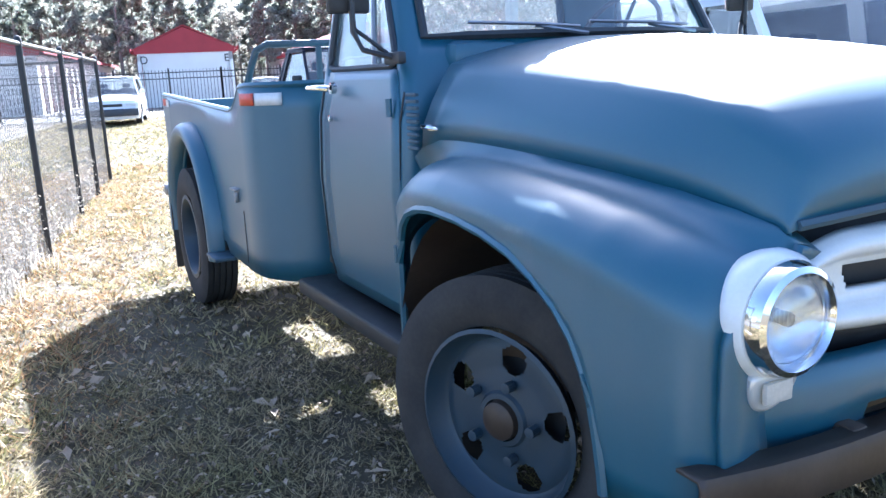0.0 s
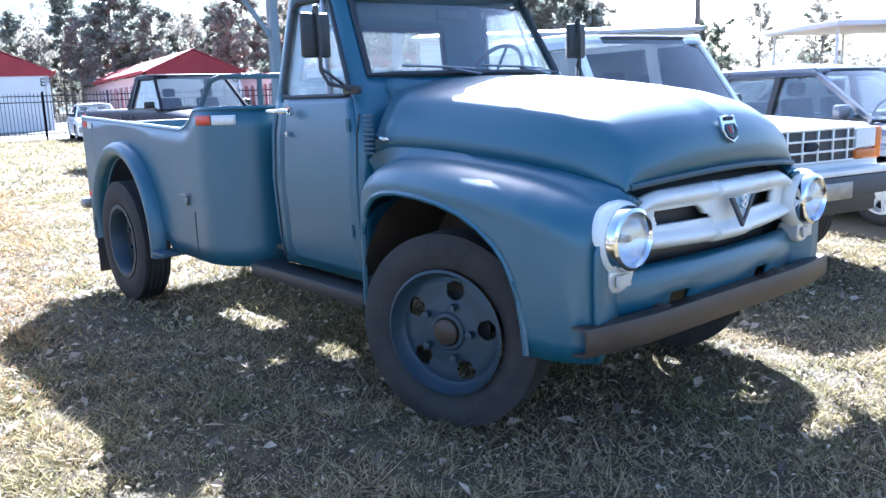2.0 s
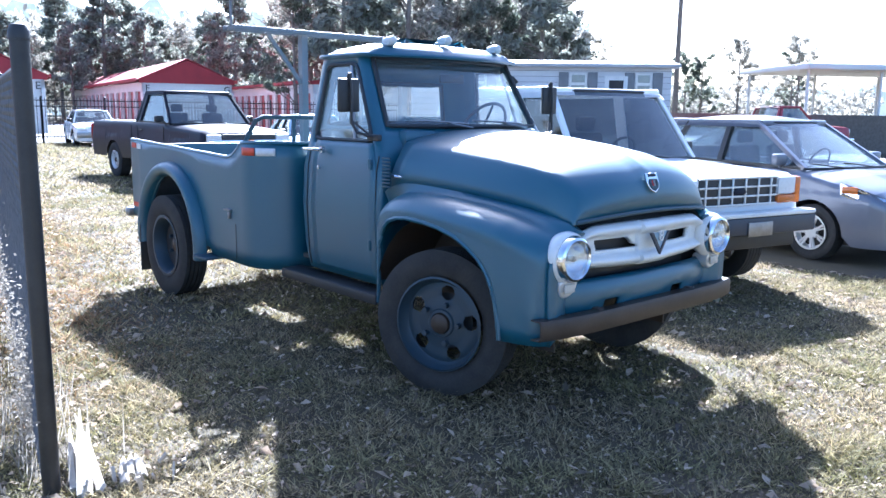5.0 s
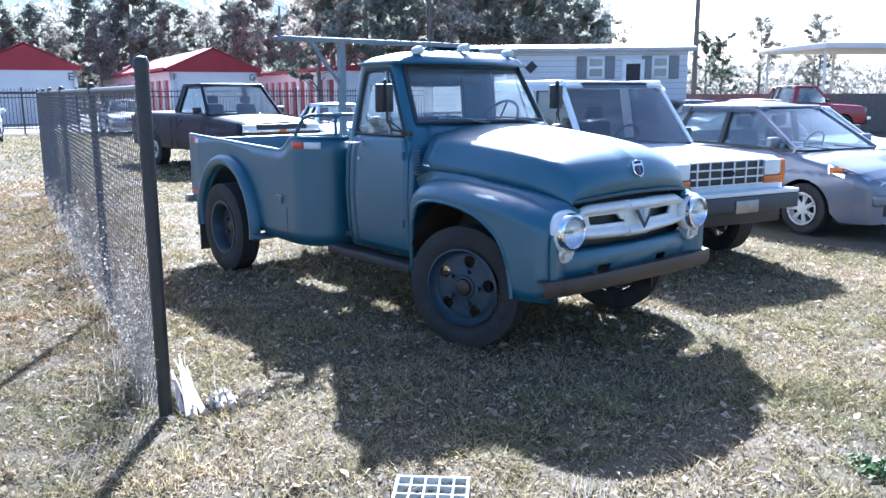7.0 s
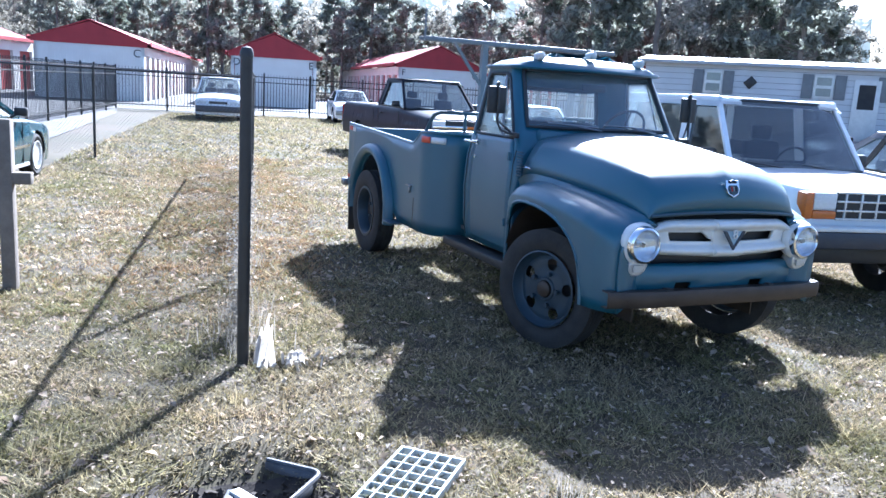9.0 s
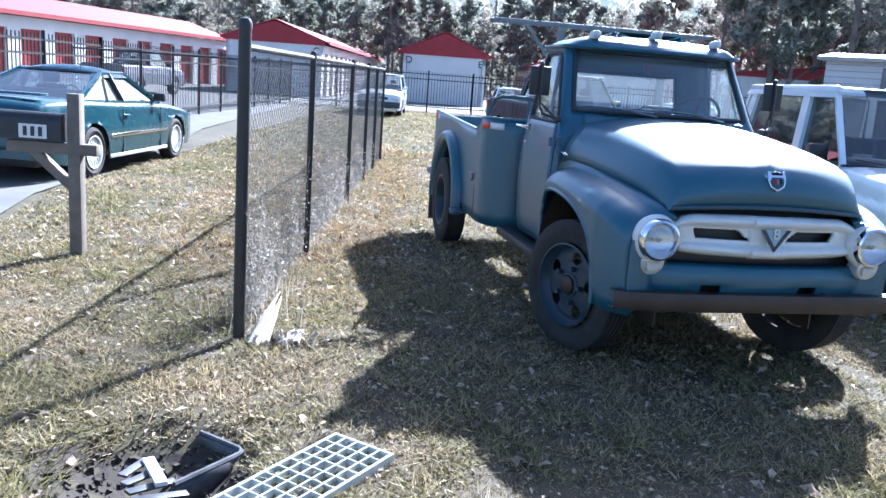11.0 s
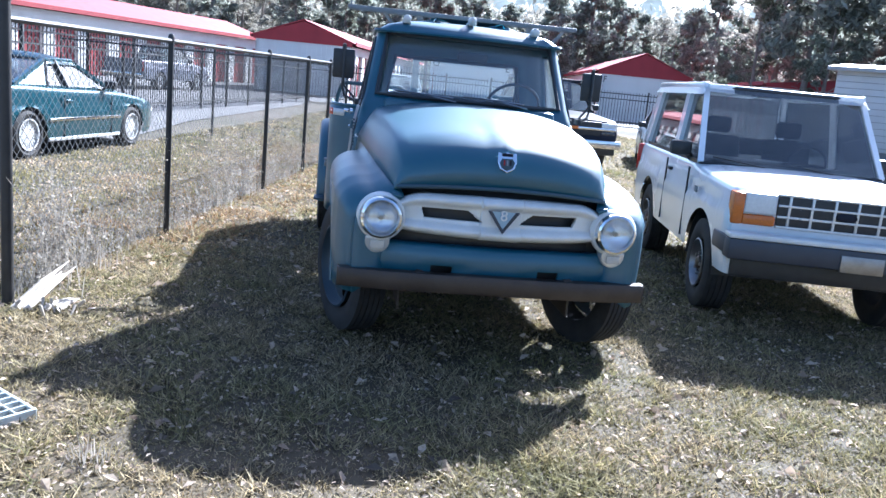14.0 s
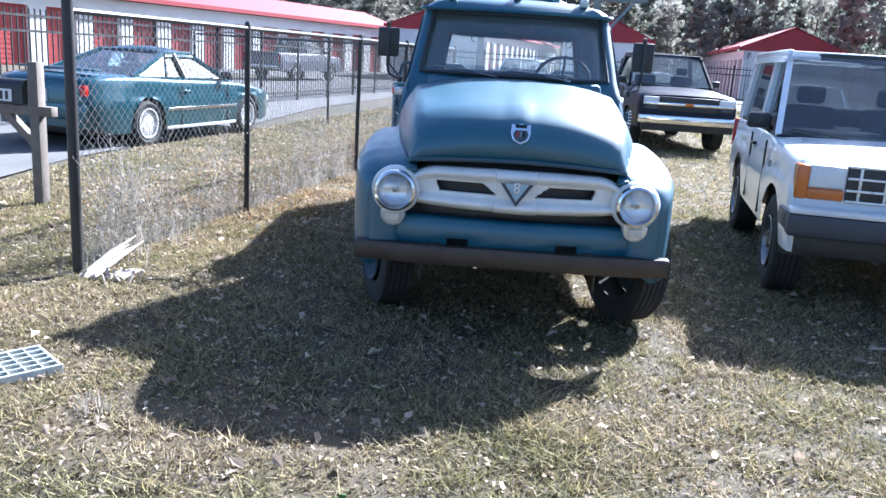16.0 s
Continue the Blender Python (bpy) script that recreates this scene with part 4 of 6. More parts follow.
def vehicle(name, m, label, category, paint, P, group=""):
    """A car, van or pickup: shell, roof on pillars, panes, wheels, lamps, bumpers, mirrors and seats."""
    T = thing(name, m, label, category, group)
    L = P["L"]
    part("body", car_shell(P), paint, T, angle=42)
    ya, za, yat, zr, yct, yc, zcb, wb, wt = P["cabin"]  # screen base, screen top, roof, rear top, rear base, half widths
    A, At, Ct, C = (wb, ya, za), (wt, yat, zr), (wt, yct, zr), (wb, yc, zcb)
    # roof
    bm = bmesh.new()
    rows = []
    n = 10
    skirt = P.get("skirt", 0.05)
    for i in range(n + 1):
        f = i / n
        y = yat - 0.04 + (yct - yat + 0.08) * f
        dz = P.get("dome", 0.05) * (1 - (2 * f - 1) ** 2)
        rows.append([(-wt * 1.05 - 0.02, y, zr - skirt)] + [(wt * 1.04 * u, y, zr - 0.01 + dz * (0.35 + 0.65 * (1 - u * u)) + 0.035 * (1 - abs(u) ** 5)) for u in [k / 6 for k in range(-6, 7)]] + [(wt * 1.05 + 0.02, y, zr - skirt)])
    rows = [[(x, y - 0.05, min(z, zr - skirt * 0.6)) for x, y, z in rows[0]]] + rows + [[(x, y + 0.05, min(z, zr - skirt * 0.6)) for x, y, z in rows[-1]]]
    skin(bm, rows)
    part("roof", thick_bm(bm, 0.04), paint, T, angle=40)
    part("roof_header", bx(bmesh.new(), (0, yat - 0.035, zr - 0.005), (2 * wt, 0.06, 0.07), 0.015), paint, T)
    for s in (-1, 1):
        part("roof_rail", bx(bmesh.new(), (s * (wt + 0.005), (yat + yct) / 2, zr - 0.005), (0.05, yct - yat + 0.05, 0.06 + P.get("skirt", 0.05) * 0.5), 0.015), paint, T)
    # pillars and panes
    cuts = P["pillars"]  # fractions along the side where pillars stand
    low = lambda f, s: Vector((s * wb, ya + (yc - ya) * f, za + (zcb - za) * f))
    high = lambda f, s: Vector((s * wt, yat + (yct - yat) * f, zr))
    for s in (-1, 1):
        for k, (f, g, w) in enumerate(cuts):
            bm = strut(bmesh.new(), low(f, s), high(g, s), 0.05, min(w, 0.07) if k in (0, len(cuts) - 1) else w)
            part("pillar", bm, paint if (0 in (k,) or k == len(cuts) - 1 or P.get("painted")) else BLACK, T)
        for bay, ((f0, g0, w0), (f1, g1, w1)) in enumerate(zip(cuts, cuts[1:])):
            q = [low(f0, s), low(f1, s), high(g1, s), high(g0, s)]
            if P.get("sail") == bay:         # closed panel behind the last side window
                part("quarter_panel", slab(bmesh.new(), [p + Vector((s * 0.01, 0, 0)) for p in q[:3]], (-s * 0.04, 0, 0)), paint, T, "", False)
                continue
            part("side_window", slab(bmesh.new(), [p + Vector((-s * 0.012, 0, 0)) for p in q], (-s * 0.005, 0, 0)), P.get("sideglass", TINT), T, "", False)
        bm = strut(bmesh.new(), low(0, s) + Vector((s * 0.006, 0, 0.006)), low(1, s) + Vector((s * 0.006, 0, 0.006)), 0.02, 0.03)
        part("window_sill", bm, BLACK if P.get("darksill", 1) else paint, T)
        # mirror
        mm = Vector((s * (wb + 0.13), ya + P.get("mirror_y", 0.25), za + 0.10))
        bm = bx(bmesh.new(), mm, (0.19, 0.09, 0.13), 0.03)
        strut(bm, mm - Vector((s * 0.06, 0, 0.03)), low(0.12, s), 0.04, 0.03)
        part("side_mirror", bm, P.get("mirror", BLACK), T)
        # door seams and handles
        hwm = lerp(P["stations"], L * 0.5)[0]
        for y in P["seams"]:
            part("door_seam", box((s * (hwm - 0.006), y, (P["sill"] + za) / 2), (0.016, 0.008, (za - P["sill"]) * 0.86)), BLACK, T, "", False)
        for y in P["handles"]:
            part("door_handle", bx(bmesh.new(), (s * (hwm * 0.985), y, za - 0.14), (0.04, 0.15, 0.03), 0.01), P.get("handle", BLACK), T)
        if P.get("trim"):
            part("side_trim", bx(bmesh.new(), (s * (hwm + 0.002), (P["wf"] + P["wr"]) / 2, 0.52), (0.02, P["wr"] - P["wf"] - 2 * P["R"] - 0.2, 0.05), 0.008), P["trim"], T)
        for y in (P["wf"], P["wr"]):
            hw = lerp(P["stations"], y)[0]
            wheel(T, (s * (hw - P["tw"] / 2 - 0.02), y, P["R"]), P["R"], P["tw"], P["rim"], P.get("rimmat", ALLOY), s, P.get("style", "steel"))
            bm = bmesh.new()
            ra = P["R"] + P.get("archgap", 0.06) - 0.005
            skin(bm, [[(s * x, y + ra * math.cos(a), P["R"] + ra * math.sin(a)) for a in [i / 12 * math.pi for i in range(13)]] for x in (hw - 0.03, hw - 0.42)])
            part("wheel_well", bm, BLACK, T)
    # screens
    for nm, (p, q) in (("windshield", (A, At)), ("rear_window", (C, Ct))):
        bm = bmesh.new()
        rows = []
        sg = -1 if nm == "windshield" else 1
        for f in (0, 0.5, 1):
            w = p[0] + (q[0] - p[0]) * f
            rows.append([(w * u, p[1] + (q[1] - p[1]) * f + sg * 0.10 * (1 - u * u), p[2] + (q[2] - p[2]) * f + 0.004) for u in [k / 5 for k in range(-5, 6)]])
        skin(bm, rows)
        part(nm, bm, P.get("frontglass", GLASS) if sg < 0 else P.get("sideglass", TINT), T)
        bm = bmesh.new()
        for f in (0, 1):
            tube(bm, [Vector(v) for v in rows[0 if f == 0 else -1]], 0.016, 6)
        part("window_seal", bm, BLACK, T)
    # inside
    bm = bmesh.new()
    bx(bm, (0, ya + 0.30, za - 0.05), (wb * 1.8, 0.45, 0.14), 0.04)
    part("dashboard", bm, DARKIN, T)
    for s in (-1, 1):
        ys = ya + (yc - ya) * 0.42
        bm = bx(bmesh.new(), (s * wb * 0.45, ys, za - 0.05), (0.46, 0.12, 0.55), 0.05, (-10, 0, 0))
        bx(bm, (s * wb * 0.45, ys + 0.05, za + 0.32), (0.25, 0.09, 0.16), 0.04)
        part("seat", bm, DARKIN, T)
    if yc - ya > 2.0:
        part("rear_seat", bx(bmesh.new(), (0, ya + (yc - ya) * 0.72, za - 0.04), (wb * 1.6, 0.14, 0.45), 0.05), DARKIN, T)
    bm = bmesh.new()
    c = Matrix.Translation((wb * 0.45, ya + 0.62, za + 0.03)) @ Euler((radians(-65), 0, 0)).to_matrix().to_4x4()
    tube(bm, [c @ Vector((0.18 * math.cos(a), 0.18 * math.sin(a), 0)) for a in [i * math.tau / 20 for i in range(20)]], 0.014, 6, True)
    tube(bm, [c @ Vector((-0.18, 0, 0)), c @ Vector((0.18, 0, 0))], 0.015, 5)
    part("steering_wheel", bm, BLACK, T)
    bm = bmesh.new()
    for x in (-0.25, 0.32):
        tube(bm, [(x, ya - 0.12, za + 0.015), (x - 0.42, ya - 0.02, za + 0.06)], 0.008, 5)
    part("wipers", bm, BLACK, T)
    part("underbody", box((0, L / 2, P["sill"] + 0.06), (1.3, L * 0.92, 0.16), 0.03), BLACK, T)
    # front, rear: list of (name, centre, size, material, both sides)
    for nm, c, s, mt, both in P["details"]:
        for sg in ((-1, 1) if both else (1,)):
            ob = part(nm, bx(bmesh.new(), (sg * c[0], c[1], c[2]), s, min(0.02, min(s) * 0.3)), mt, T)
    return T


def thick_bm(bm, t):
    bmesh.ops.solidify(bm, geom=bm.faces[:], thickness=t)
    return bm


def at_lot(x, y, turn=-12.5):
    return pose(x, y, 0, 0, 0, turn)


hero_truck(pose(1.832, 1.50, 0, 0, 0, -1.5))

SUV = dict(L=4.10, sill=0.43, R=0.36, tw=0.22, rim=0.20, wf=0.70, wr=3.10, mid=0.75, archgap=0.09,
           stations=[(0, 0.78, 0.80, 0.82), (0.02, 0.80, 1.03, 1.05), (0.1, 0.815, 1.065, 1.085), (0.6, 0.83, 1.085, 1.115), (1.2, 0.84, 1.11, 1.15), (1.35, 0.84, 1.13, 1.15), (3.9, 0.84, 1.13, 1.14), (4.10, 0.81, 1.11, 1.12)],
           cabin=(1.26, 1.13, 1.76, 1.785, 3.86, 4.06, 1.13, 0.765, 0.685), skirt=0.07, dome=0.03, pillars=[(0, 0, 0.045), (0.36, 0.27, 0.16), (0.92, 0.93, 0.16), (1, 1, 0.10)], painted=1,
           seams=[1.32, 2.28], handles=[2.16], mirror=BLACK, style="steel", rimmat=DULLMET, sideglass=PRIVACY, frontglass=PRIVACY,
           details=[("grille", (0, 0.005, 0.925), (0.96, 0.03, 0.25), BLACK, 0), ("headlamp", (0.605, 0.0, 0.965), (0.225, 0.05, 0.15), REFLECTW, 1), ("turn_signal", (0.605, -0.002, 0.845), (0.235, 0.055, 0.075), AMBER, 1),
                    ("corner_lamp", (0.755, 0.05, 0.92), (0.085, 0.14, 0.235), AMBER, 1), ("bumper", (0, -0.10, 0.645), (1.66, 0.15, 0.15), BUMPGREY, 0), ("bumper_end", (0.80, 0.10, 0.655), (0.07, 0.34, 0.13), BUMPGREY, 1), ("bumper_top", (0, -0.10, 0.74), (1.66, 0.15, 0.04), WHITEP, 0), ("lower_valance", (0, 0.0, 0.50), (1.5, 0.06, 0.16), BLACK, 0),
                    ("number_plate", (0.1, -0.182, 0.62), (0.30, 0.012, 0.12), DULLMET, 0), ("tail_lamp", (0.77, 4.09, 0.95), (0.12, 0.04, 0.30), REDLENS, 1), ("rear_bumper", (0, 4.16, 0.58), (1.62, 0.14, 0.16), CHROME, 0), ("fender_badge", (0.842, 0.95, 0.93), (0.012, 0.09, 0.05), SHUTTER, 1)])
suv = vehicle("sport_utility", at_lot(4.575, 2.47, -13), "white two-door sport utility with dark bumper on grass", "car", SUVWHITE, SUV)
for k in range(6):
    part("grille_bar", box((-0.40 + k * 0.16, -0.012, 0.925), (0.018, 0.02, 0.25), 0.003), ALLOY, suv)
for z in (0.812, 0.885, 0.965, 1.042):
    part("grille_bar", box((0, -0.014, z), (0.96, 0.02, 0.016), 0.003), ALLOY, suv)
bm = bmesh.new()
lathe(bm, [(0, -0.01), (0.05, 0), (0.05, 0.02), (0, 0.02)], (0, -0.03, 0.925), "y", 20)
bmesh.ops.scale(bm, vec=(1.5, 1, 0.62), verts=bm.verts[:], space=Matrix.Translation((0, 0.03, -0.925)))
part("grille_emblem", bm, NAVY, suv)

HATCH = dict(L=4.25, sill=0.20, R=0.305, tw=0.19, rim=0.20, wf=0.82, wr=3.30, mid=0.60,
             stations=[(0, 0.62, 0.62, 0.66), (0.05, 0.72, 0.68, 0.73), (0.2, 0.80, 0.76, 0.82), (0.6, 0.85, 0.87, 0.93), (1.05, 0.86, 0.96, 1.01), (2.2, 0.86, 0.97, 1.0), (3.6, 0.86, 1.0, 1.02), (4.1, 0.80, 1.0, 1.05), (4.25, 0.70, 0.95, 1.0)],
             cabin=(1.00, 0.98, 1.80, 1.48, 3.05, 3.75, 1.03, 0.76, 0.60), dome=0.07, pillars=[(0, 0, 0.05), (0.44, 0.32, 0.07), (0.76, 0.86, 0.06), (1, 1, 0.10)],
             seams=[1.35, 2.22, 3.05], handles=[2.05, 2.95], mirror=SILVER, handle=SILVER, style="spoke", rimmat=ALLOY, sideglass=TINT, frontglass=GLASS,
             details=[("lower_grille", (0, 0.03, 0.36), (1.0, 0.08, 0.16), BLACK, 0), ("grille", (0, 0.0, 0.60), (0.60, 0.06, 0.10), BLACK, 0), ("bumper", (0, 0.02, 0.47), (1.35, 0.10, 0.12), SILVER, 0), ("number_plate", (0, -0.04, 0.47), (0.3, 0.01, 0.15), REFLECTW, 0), ("tail_lamp", (0.72, 4.12, 0.85), (0.16, 0.12, 0.22), REDLENS, 1)])
hatch = vehicle("sedan", at_lot(7.70, 1.90), "silver small sedan with alloy wheels, parked", "car", SILVER, HATCH)
for s in (-1, 1):
    bm = slab(bmesh.new(), [(s * 0.46, 0.03, 0.66), (s * 0.66, 0.08, 0.70), (s * 0.80, 0.32, 0.80), (s * 0.83, 0.52, 0.86), (s * 0.84, 0.50, 0.74), (s * 0.78, 0.20, 0.64), (s * 0.62, 0.03, 0.60)], (0, -0.025, 0.02))
    lamp = soft(part("headlamp", bm, CHROME, hatch, "long swept-back headlamp", False), 0.01)
    part("turn_signal", bx(bmesh.new(), (s * 0.825, 0.40, 0.80), (0.03, 0.16, 0.07), 0.01, (0, 0, -s * 12)), AMBER, lamp)

PICKUP = dict(L=5.7, sill=0.46, R=0.39, tw=0.25, rim=0.21, wf=1.0, wr=4.35, mid=0.8,
              stations=[(0, 0.92, 0.78, 0.80), (0.03, 0.95, 1.08, 1.12), (0.15, 0.98, 1.12, 1.17), (1.5, 1.0, 1.20, 1.25), (1.7, 1.0, 1.23, 1.25), (3.2, 1.0, 1.25, 1.25), (5.6, 1.0, 1.25, 1.25), (5.7, 0.97, 1.24, 1.24)],
              cabin=(1.55, 1.24, 2.15, 1.88, 3.0, 3.22, 1.27, 0.88, 0.72), dome=0.03, pillars=[(0, 0, 0.07), (0.9, 0.88, 0.1), (1, 1, 0.1)], painted=1,
              seams=[1.65, 2.95, 3.28], handles=[2.8], style="steel", rimmat=ALLOY, sideglass=TINT, frontglass=TINT,
              details=[("grille", (0, 0.0, 0.94), (1.15, 0.05, 0.28), BLACK, 0), ("grille_bar", (0, -0.03, 0.94), (1.75, 0.04, 0.06), CHROME, 0), ("headlamp", (0.74, 0.0, 0.99), (0.30, 0.06, 0.16), REFLECTW, 1), ("turn_signal", (0.74, 0.0, 0.86), (0.30, 0.06, 0.08), LENS, 1),
                       # last entry: flat dark plate painting the open bed's shaded hollow on a closed top
                       ("bumper", (0, -0.10, 0.64), (1.96, 0.18, 0.17), CHROME, 0), ("lower_valance", (0, -0.04, 0.50), (1.8, 0.1, 0.16), BLACK, 0), ("emblem", (0, -0.055, 0.94), (0.16, 0.02, 0.06), AMBER, 0), ("tail_lamp", (0.93, 5.7, 0.98), (0.1, 0.03, 0.4), REDLENS, 1), ("rear_bumper", (0, 5.78, 0.62), (1.9, 0.16, 0.16), CHROME, 0), ("bed_hollow_plate", (0, 4.48, 1.255), (1.72, 2.28, 0.012), BLACK, 0)])
vehicle("pickup_truck", at_lot(6.05, 13.4, 0), "dark blue pickup with chrome bumper on grass", "truck", NAVY, PICKUP)

COUPE = dict(L=5.0, sill=0.21, R=0.33, tw=0.21, rim=0.225, wf=1.02, wr=3.82, mid=0.56, rise=0.10,
             stations=[(0, 0.56, 0.56, 0.60), (0.03, 0.66, 0.62, 0.66), (0.10, 0.76, 0.67, 0.715), (0.22, 0.83, 0.715, 0.77), (0.45, 0.885, 0.77, 0.83), (0.8, 0.91, 0.83, 0.885), (1.3, 0.92, 0.89, 0.935), (1.9, 0.925, 0.925, 0.95), (2.6, 0.925, 0.945, 0.96),
                       (3.2, 0.925, 0.965, 0.985), (3.7, 0.92, 0.99, 1.02), (4.1, 0.91, 1.0, 1.045), (4.5, 0.88, 1.0, 1.045), (4.75, 0.84, 0.985, 1.03), (4.88, 0.79, 0.955, 1.0), (4.96, 0.73, 0.90, 0.945), (5.0, 0.66, 0.82, 0.86)],
             cabin=(1.50, 0.925, 2.36, 1.345, 3.02, 4.02, 1.0, 0.79, 0.585), dome=0.075, pillars=[(0, 0, 0.05), (0.50, 0.66, 0.07), (0.70, 1.0, 0.05), (1, 1, 0.10)], sail=2,
             seams=[1.72, 3.02], handles=[2.88], mirror=BLACK, handle=TEAL, style="dish", rimmat=ALLOY, sideglass=TINT, frontglass=TINT, trim=CHROME, darksill=0,
             details=[("bumper", (0, 4.95, 0.52), (1.50, 0.12, 0.22), TEAL, 0), ("tail_lamp", (0.60, 4.93, 0.81), (0.30, 0.10, 0.15), REDLENS, 1), ("number_plate", (0, 5.012, 0.72), (0.31, 0.02, 0.16), REFLECTW, 0), ("bright_strip", (0.905, 2.42, 0.235), (0.03, 1.95, 0.05), ALLOY, 1), ("rear_spoiler", (0, 4.62, 1.085), (1.36, 0.16, 0.03), TEAL, 0), ("headlamp", (0.6, 0.10, 0.60), (0.34, 0.1, 0.10), REFLECTW, 1)])
vehicle("coupe", at_lot(-2.83, 13.22, 163.5), "teal two-door coupe on the worn driveway", "car", TEAL, COUPE)

VAN = dict(L=4.7, sill=0.24, R=0.33, tw=0.2, rim=0.2, wf=0.9, wr=3.75, mid=0.65,
           stations=[(0, 0.78, 0.68, 0.72), (0.1, 0.86, 0.82, 0.88), (0.9, 0.91, 0.98, 1.06), (1.1, 0.92, 1.02, 1.08), (4.5, 0.92, 1.05, 1.06), (4.7, 0.88, 1.0, 1.0)],
           cabin=(0.95, 1.03, 1.75, 1.62, 4.25, 4.6, 1.05, 0.84, 0.70), dome=0.05, pillars=[(0, 0, 0.05), (0.32, 0.15, 0.08), (0.62, 0.55, 0.08), (1, 1, 0.1)],
           seams=[1.3, 2.3], handles=[2.15], style="dish", sideglass=TINT, frontglass=TINT, mirror=SUVWHITE,
           details=[("bumper", (0, -0.02, 0.46), (1.7, 0.14, 0.24), BUMPGREY, 0), ("headlamp", (0.62, 0.03, 0.70), (0.34, 0.06, 0.14), REFLECTW, 1), ("grille", (0, 0.02, 0.70), (0.7, 0.05, 0.10), BLACK, 0)])
vehicle("minivan", at_lot(3.75, 30.3), "white minivan with grey bumper before the iron fence", "van", SUVWHITE, VAN)

SEDAN = dict(L=4.7, sill=0.22, R=0.32, tw=0.2, rim=0.2, wf=0.95, wr=3.65, mid=0.58,
             stations=[(0, 0.78, 0.62, 0.66), (0.1, 0.84, 0.74, 0.78), (1.2, 0.89, 0.88, 0.93), (2.4, 0.9, 0.92, 0.94), (3.8, 0.9, 0.95, 0.98), (4.6, 0.86, 0.93, 0.97), (4.7, 0.80, 0.85, 0.9)],
             cabin=(1.35, 0.91, 2.0, 1.38, 3.2, 3.95, 0.96, 0.76, 0.58), dome=0.05, pillars=[(0, 0, 0.05), (0.42, 0.40, 0.07), (0.78, 0.95, 0.05), (1, 1, 0.12)],
             seams=[1.6, 2.5, 3.3], handles=[2.4, 3.2], style="dish", sideglass=TINT, frontglass=TINT,
             details=[("bumper", (0, -0.02, 0.46), (1.66, 0.12, 0.20), DULLMET, 0), ("headlamp", (0.60, 0.03, 0.66), (0.34, 0.06, 0.12), REFLECTW, 1), ("grille", (0, 0.02, 0.66), (0.6, 0.05, 0.12), BLACK, 0), ("rear_bumper", (0, 4.7, 0.46), (1.66, 0.12, 0.2), DULLMET, 0), ("tail_lamp", (0.6, 4.69, 0.76), (0.36, 0.06, 0.14), REDLENS, 1)])
vehicle("sedan", at_lot(9.9, 32.0), "white sedan on the far grass by the fence", "car", SUVWHITE, SEDAN)
vehicle("sedan", at_lot(9.3, 15.2, -20), "pale blue sedan behind the parked trucks", "car", PALEBLUE, SEDAN)
vehicle("sedan", at_lot(12.3, 3.6), "white sedan beside the silver car", "car", SUVWHITE, SEDAN)
RED = dict(PICKUP)
vehicle("pickup_truck", at_lot(31.5, 12.6, 60), "red pickup far across the lot", "truck", REDCAR, RED)
GREYP = dict(PICKUP, details=[d for d in PICKUP["details"] if d[0] != "emblem"])
vehicle("pickup_truck", at_lot(-5.3, 39.5, 160), "silver pickup on the driveway by the storage doors", "truck", SILVER, GREYP)
for x, y, a, lab, pt in ((17.5, 13.0, -20, "white sedan in the far row", SUVWHITE), (21.0, 11.5, -20, "grey sedan in the far row", SILVER), (24.5, 11.0, -20, "white sedan in the far row", SUVWHITE)):
    vehicle("sedan", at_lot(x, y, a), lab, "car", pt, SEDAN, "cars in the far row")


# ---- ground ----
D = Vector((math.sin(radians(12.5)), math.cos(radians(12.5)), 0))   # the lot's long direction
E = Vector((D.y, -D.x, 0))
rng = np.random.default_rng(4)


def ground_material():
    m = surf("winter_lawn", (0.085, 0.060, 0.035), (0.044, 0.042, 0.018), 0.95, 0, 0.35, 0.6, 30)
    nt = m.node_tree
    p = nt.nodes["Principled BSDF"]
    src = p.inputs["Base Color"].links[0].from_socket
    tc, n = nt.nodes.new("ShaderNodeTexCoord"), nt.nodes.new("ShaderNodeTexNoise")
    n.inputs["Scale"].default_value, n.inputs["Detail"].default_value = 2.3, 8
    nt.links.new(tc.outputs["Object"], n.inputs["Vector"])
    mr, mix = nt.nodes.new("ShaderNodeMapRange"), nt.nodes.new("ShaderNodeMix")
    mr.inputs[1].default_value, mr.inputs[2].default_value = 0.5, 0.75
    mix.data_type = "RGBA"
    mix.inputs[7].default_value = (0.036, 0.026, 0.018, 1)
    nt.links.new(n.outputs[0], mr.inputs[0])
    nt.links.new(mr.outputs[0], mix.inputs[0])
    nt.links.new(src, mix.inputs[6])
    nt.links.new(mix.outputs[2], p.inputs["Base Color"])
    return m


def ground_height(x, y):
    near = math.exp(-((x - 1) ** 2 + (y - 2) ** 2) / 300)
    h = 0.02 * noise.noise(Vector((x * 0.9, y * 0.9, 0))) * near + 0.012 * noise.noise(Vector((x * 3.1, y * 3.1, 4))) * near
    r = math.hypot((x + 1.33) / 0.34, (y - 0.80) / 0.40)      # washed-out hole
    if r < 1.5:
        h -= 0.20 * max(0, 1 - (r / 1.5) ** 2) ** 1.2
    return h - 0.012


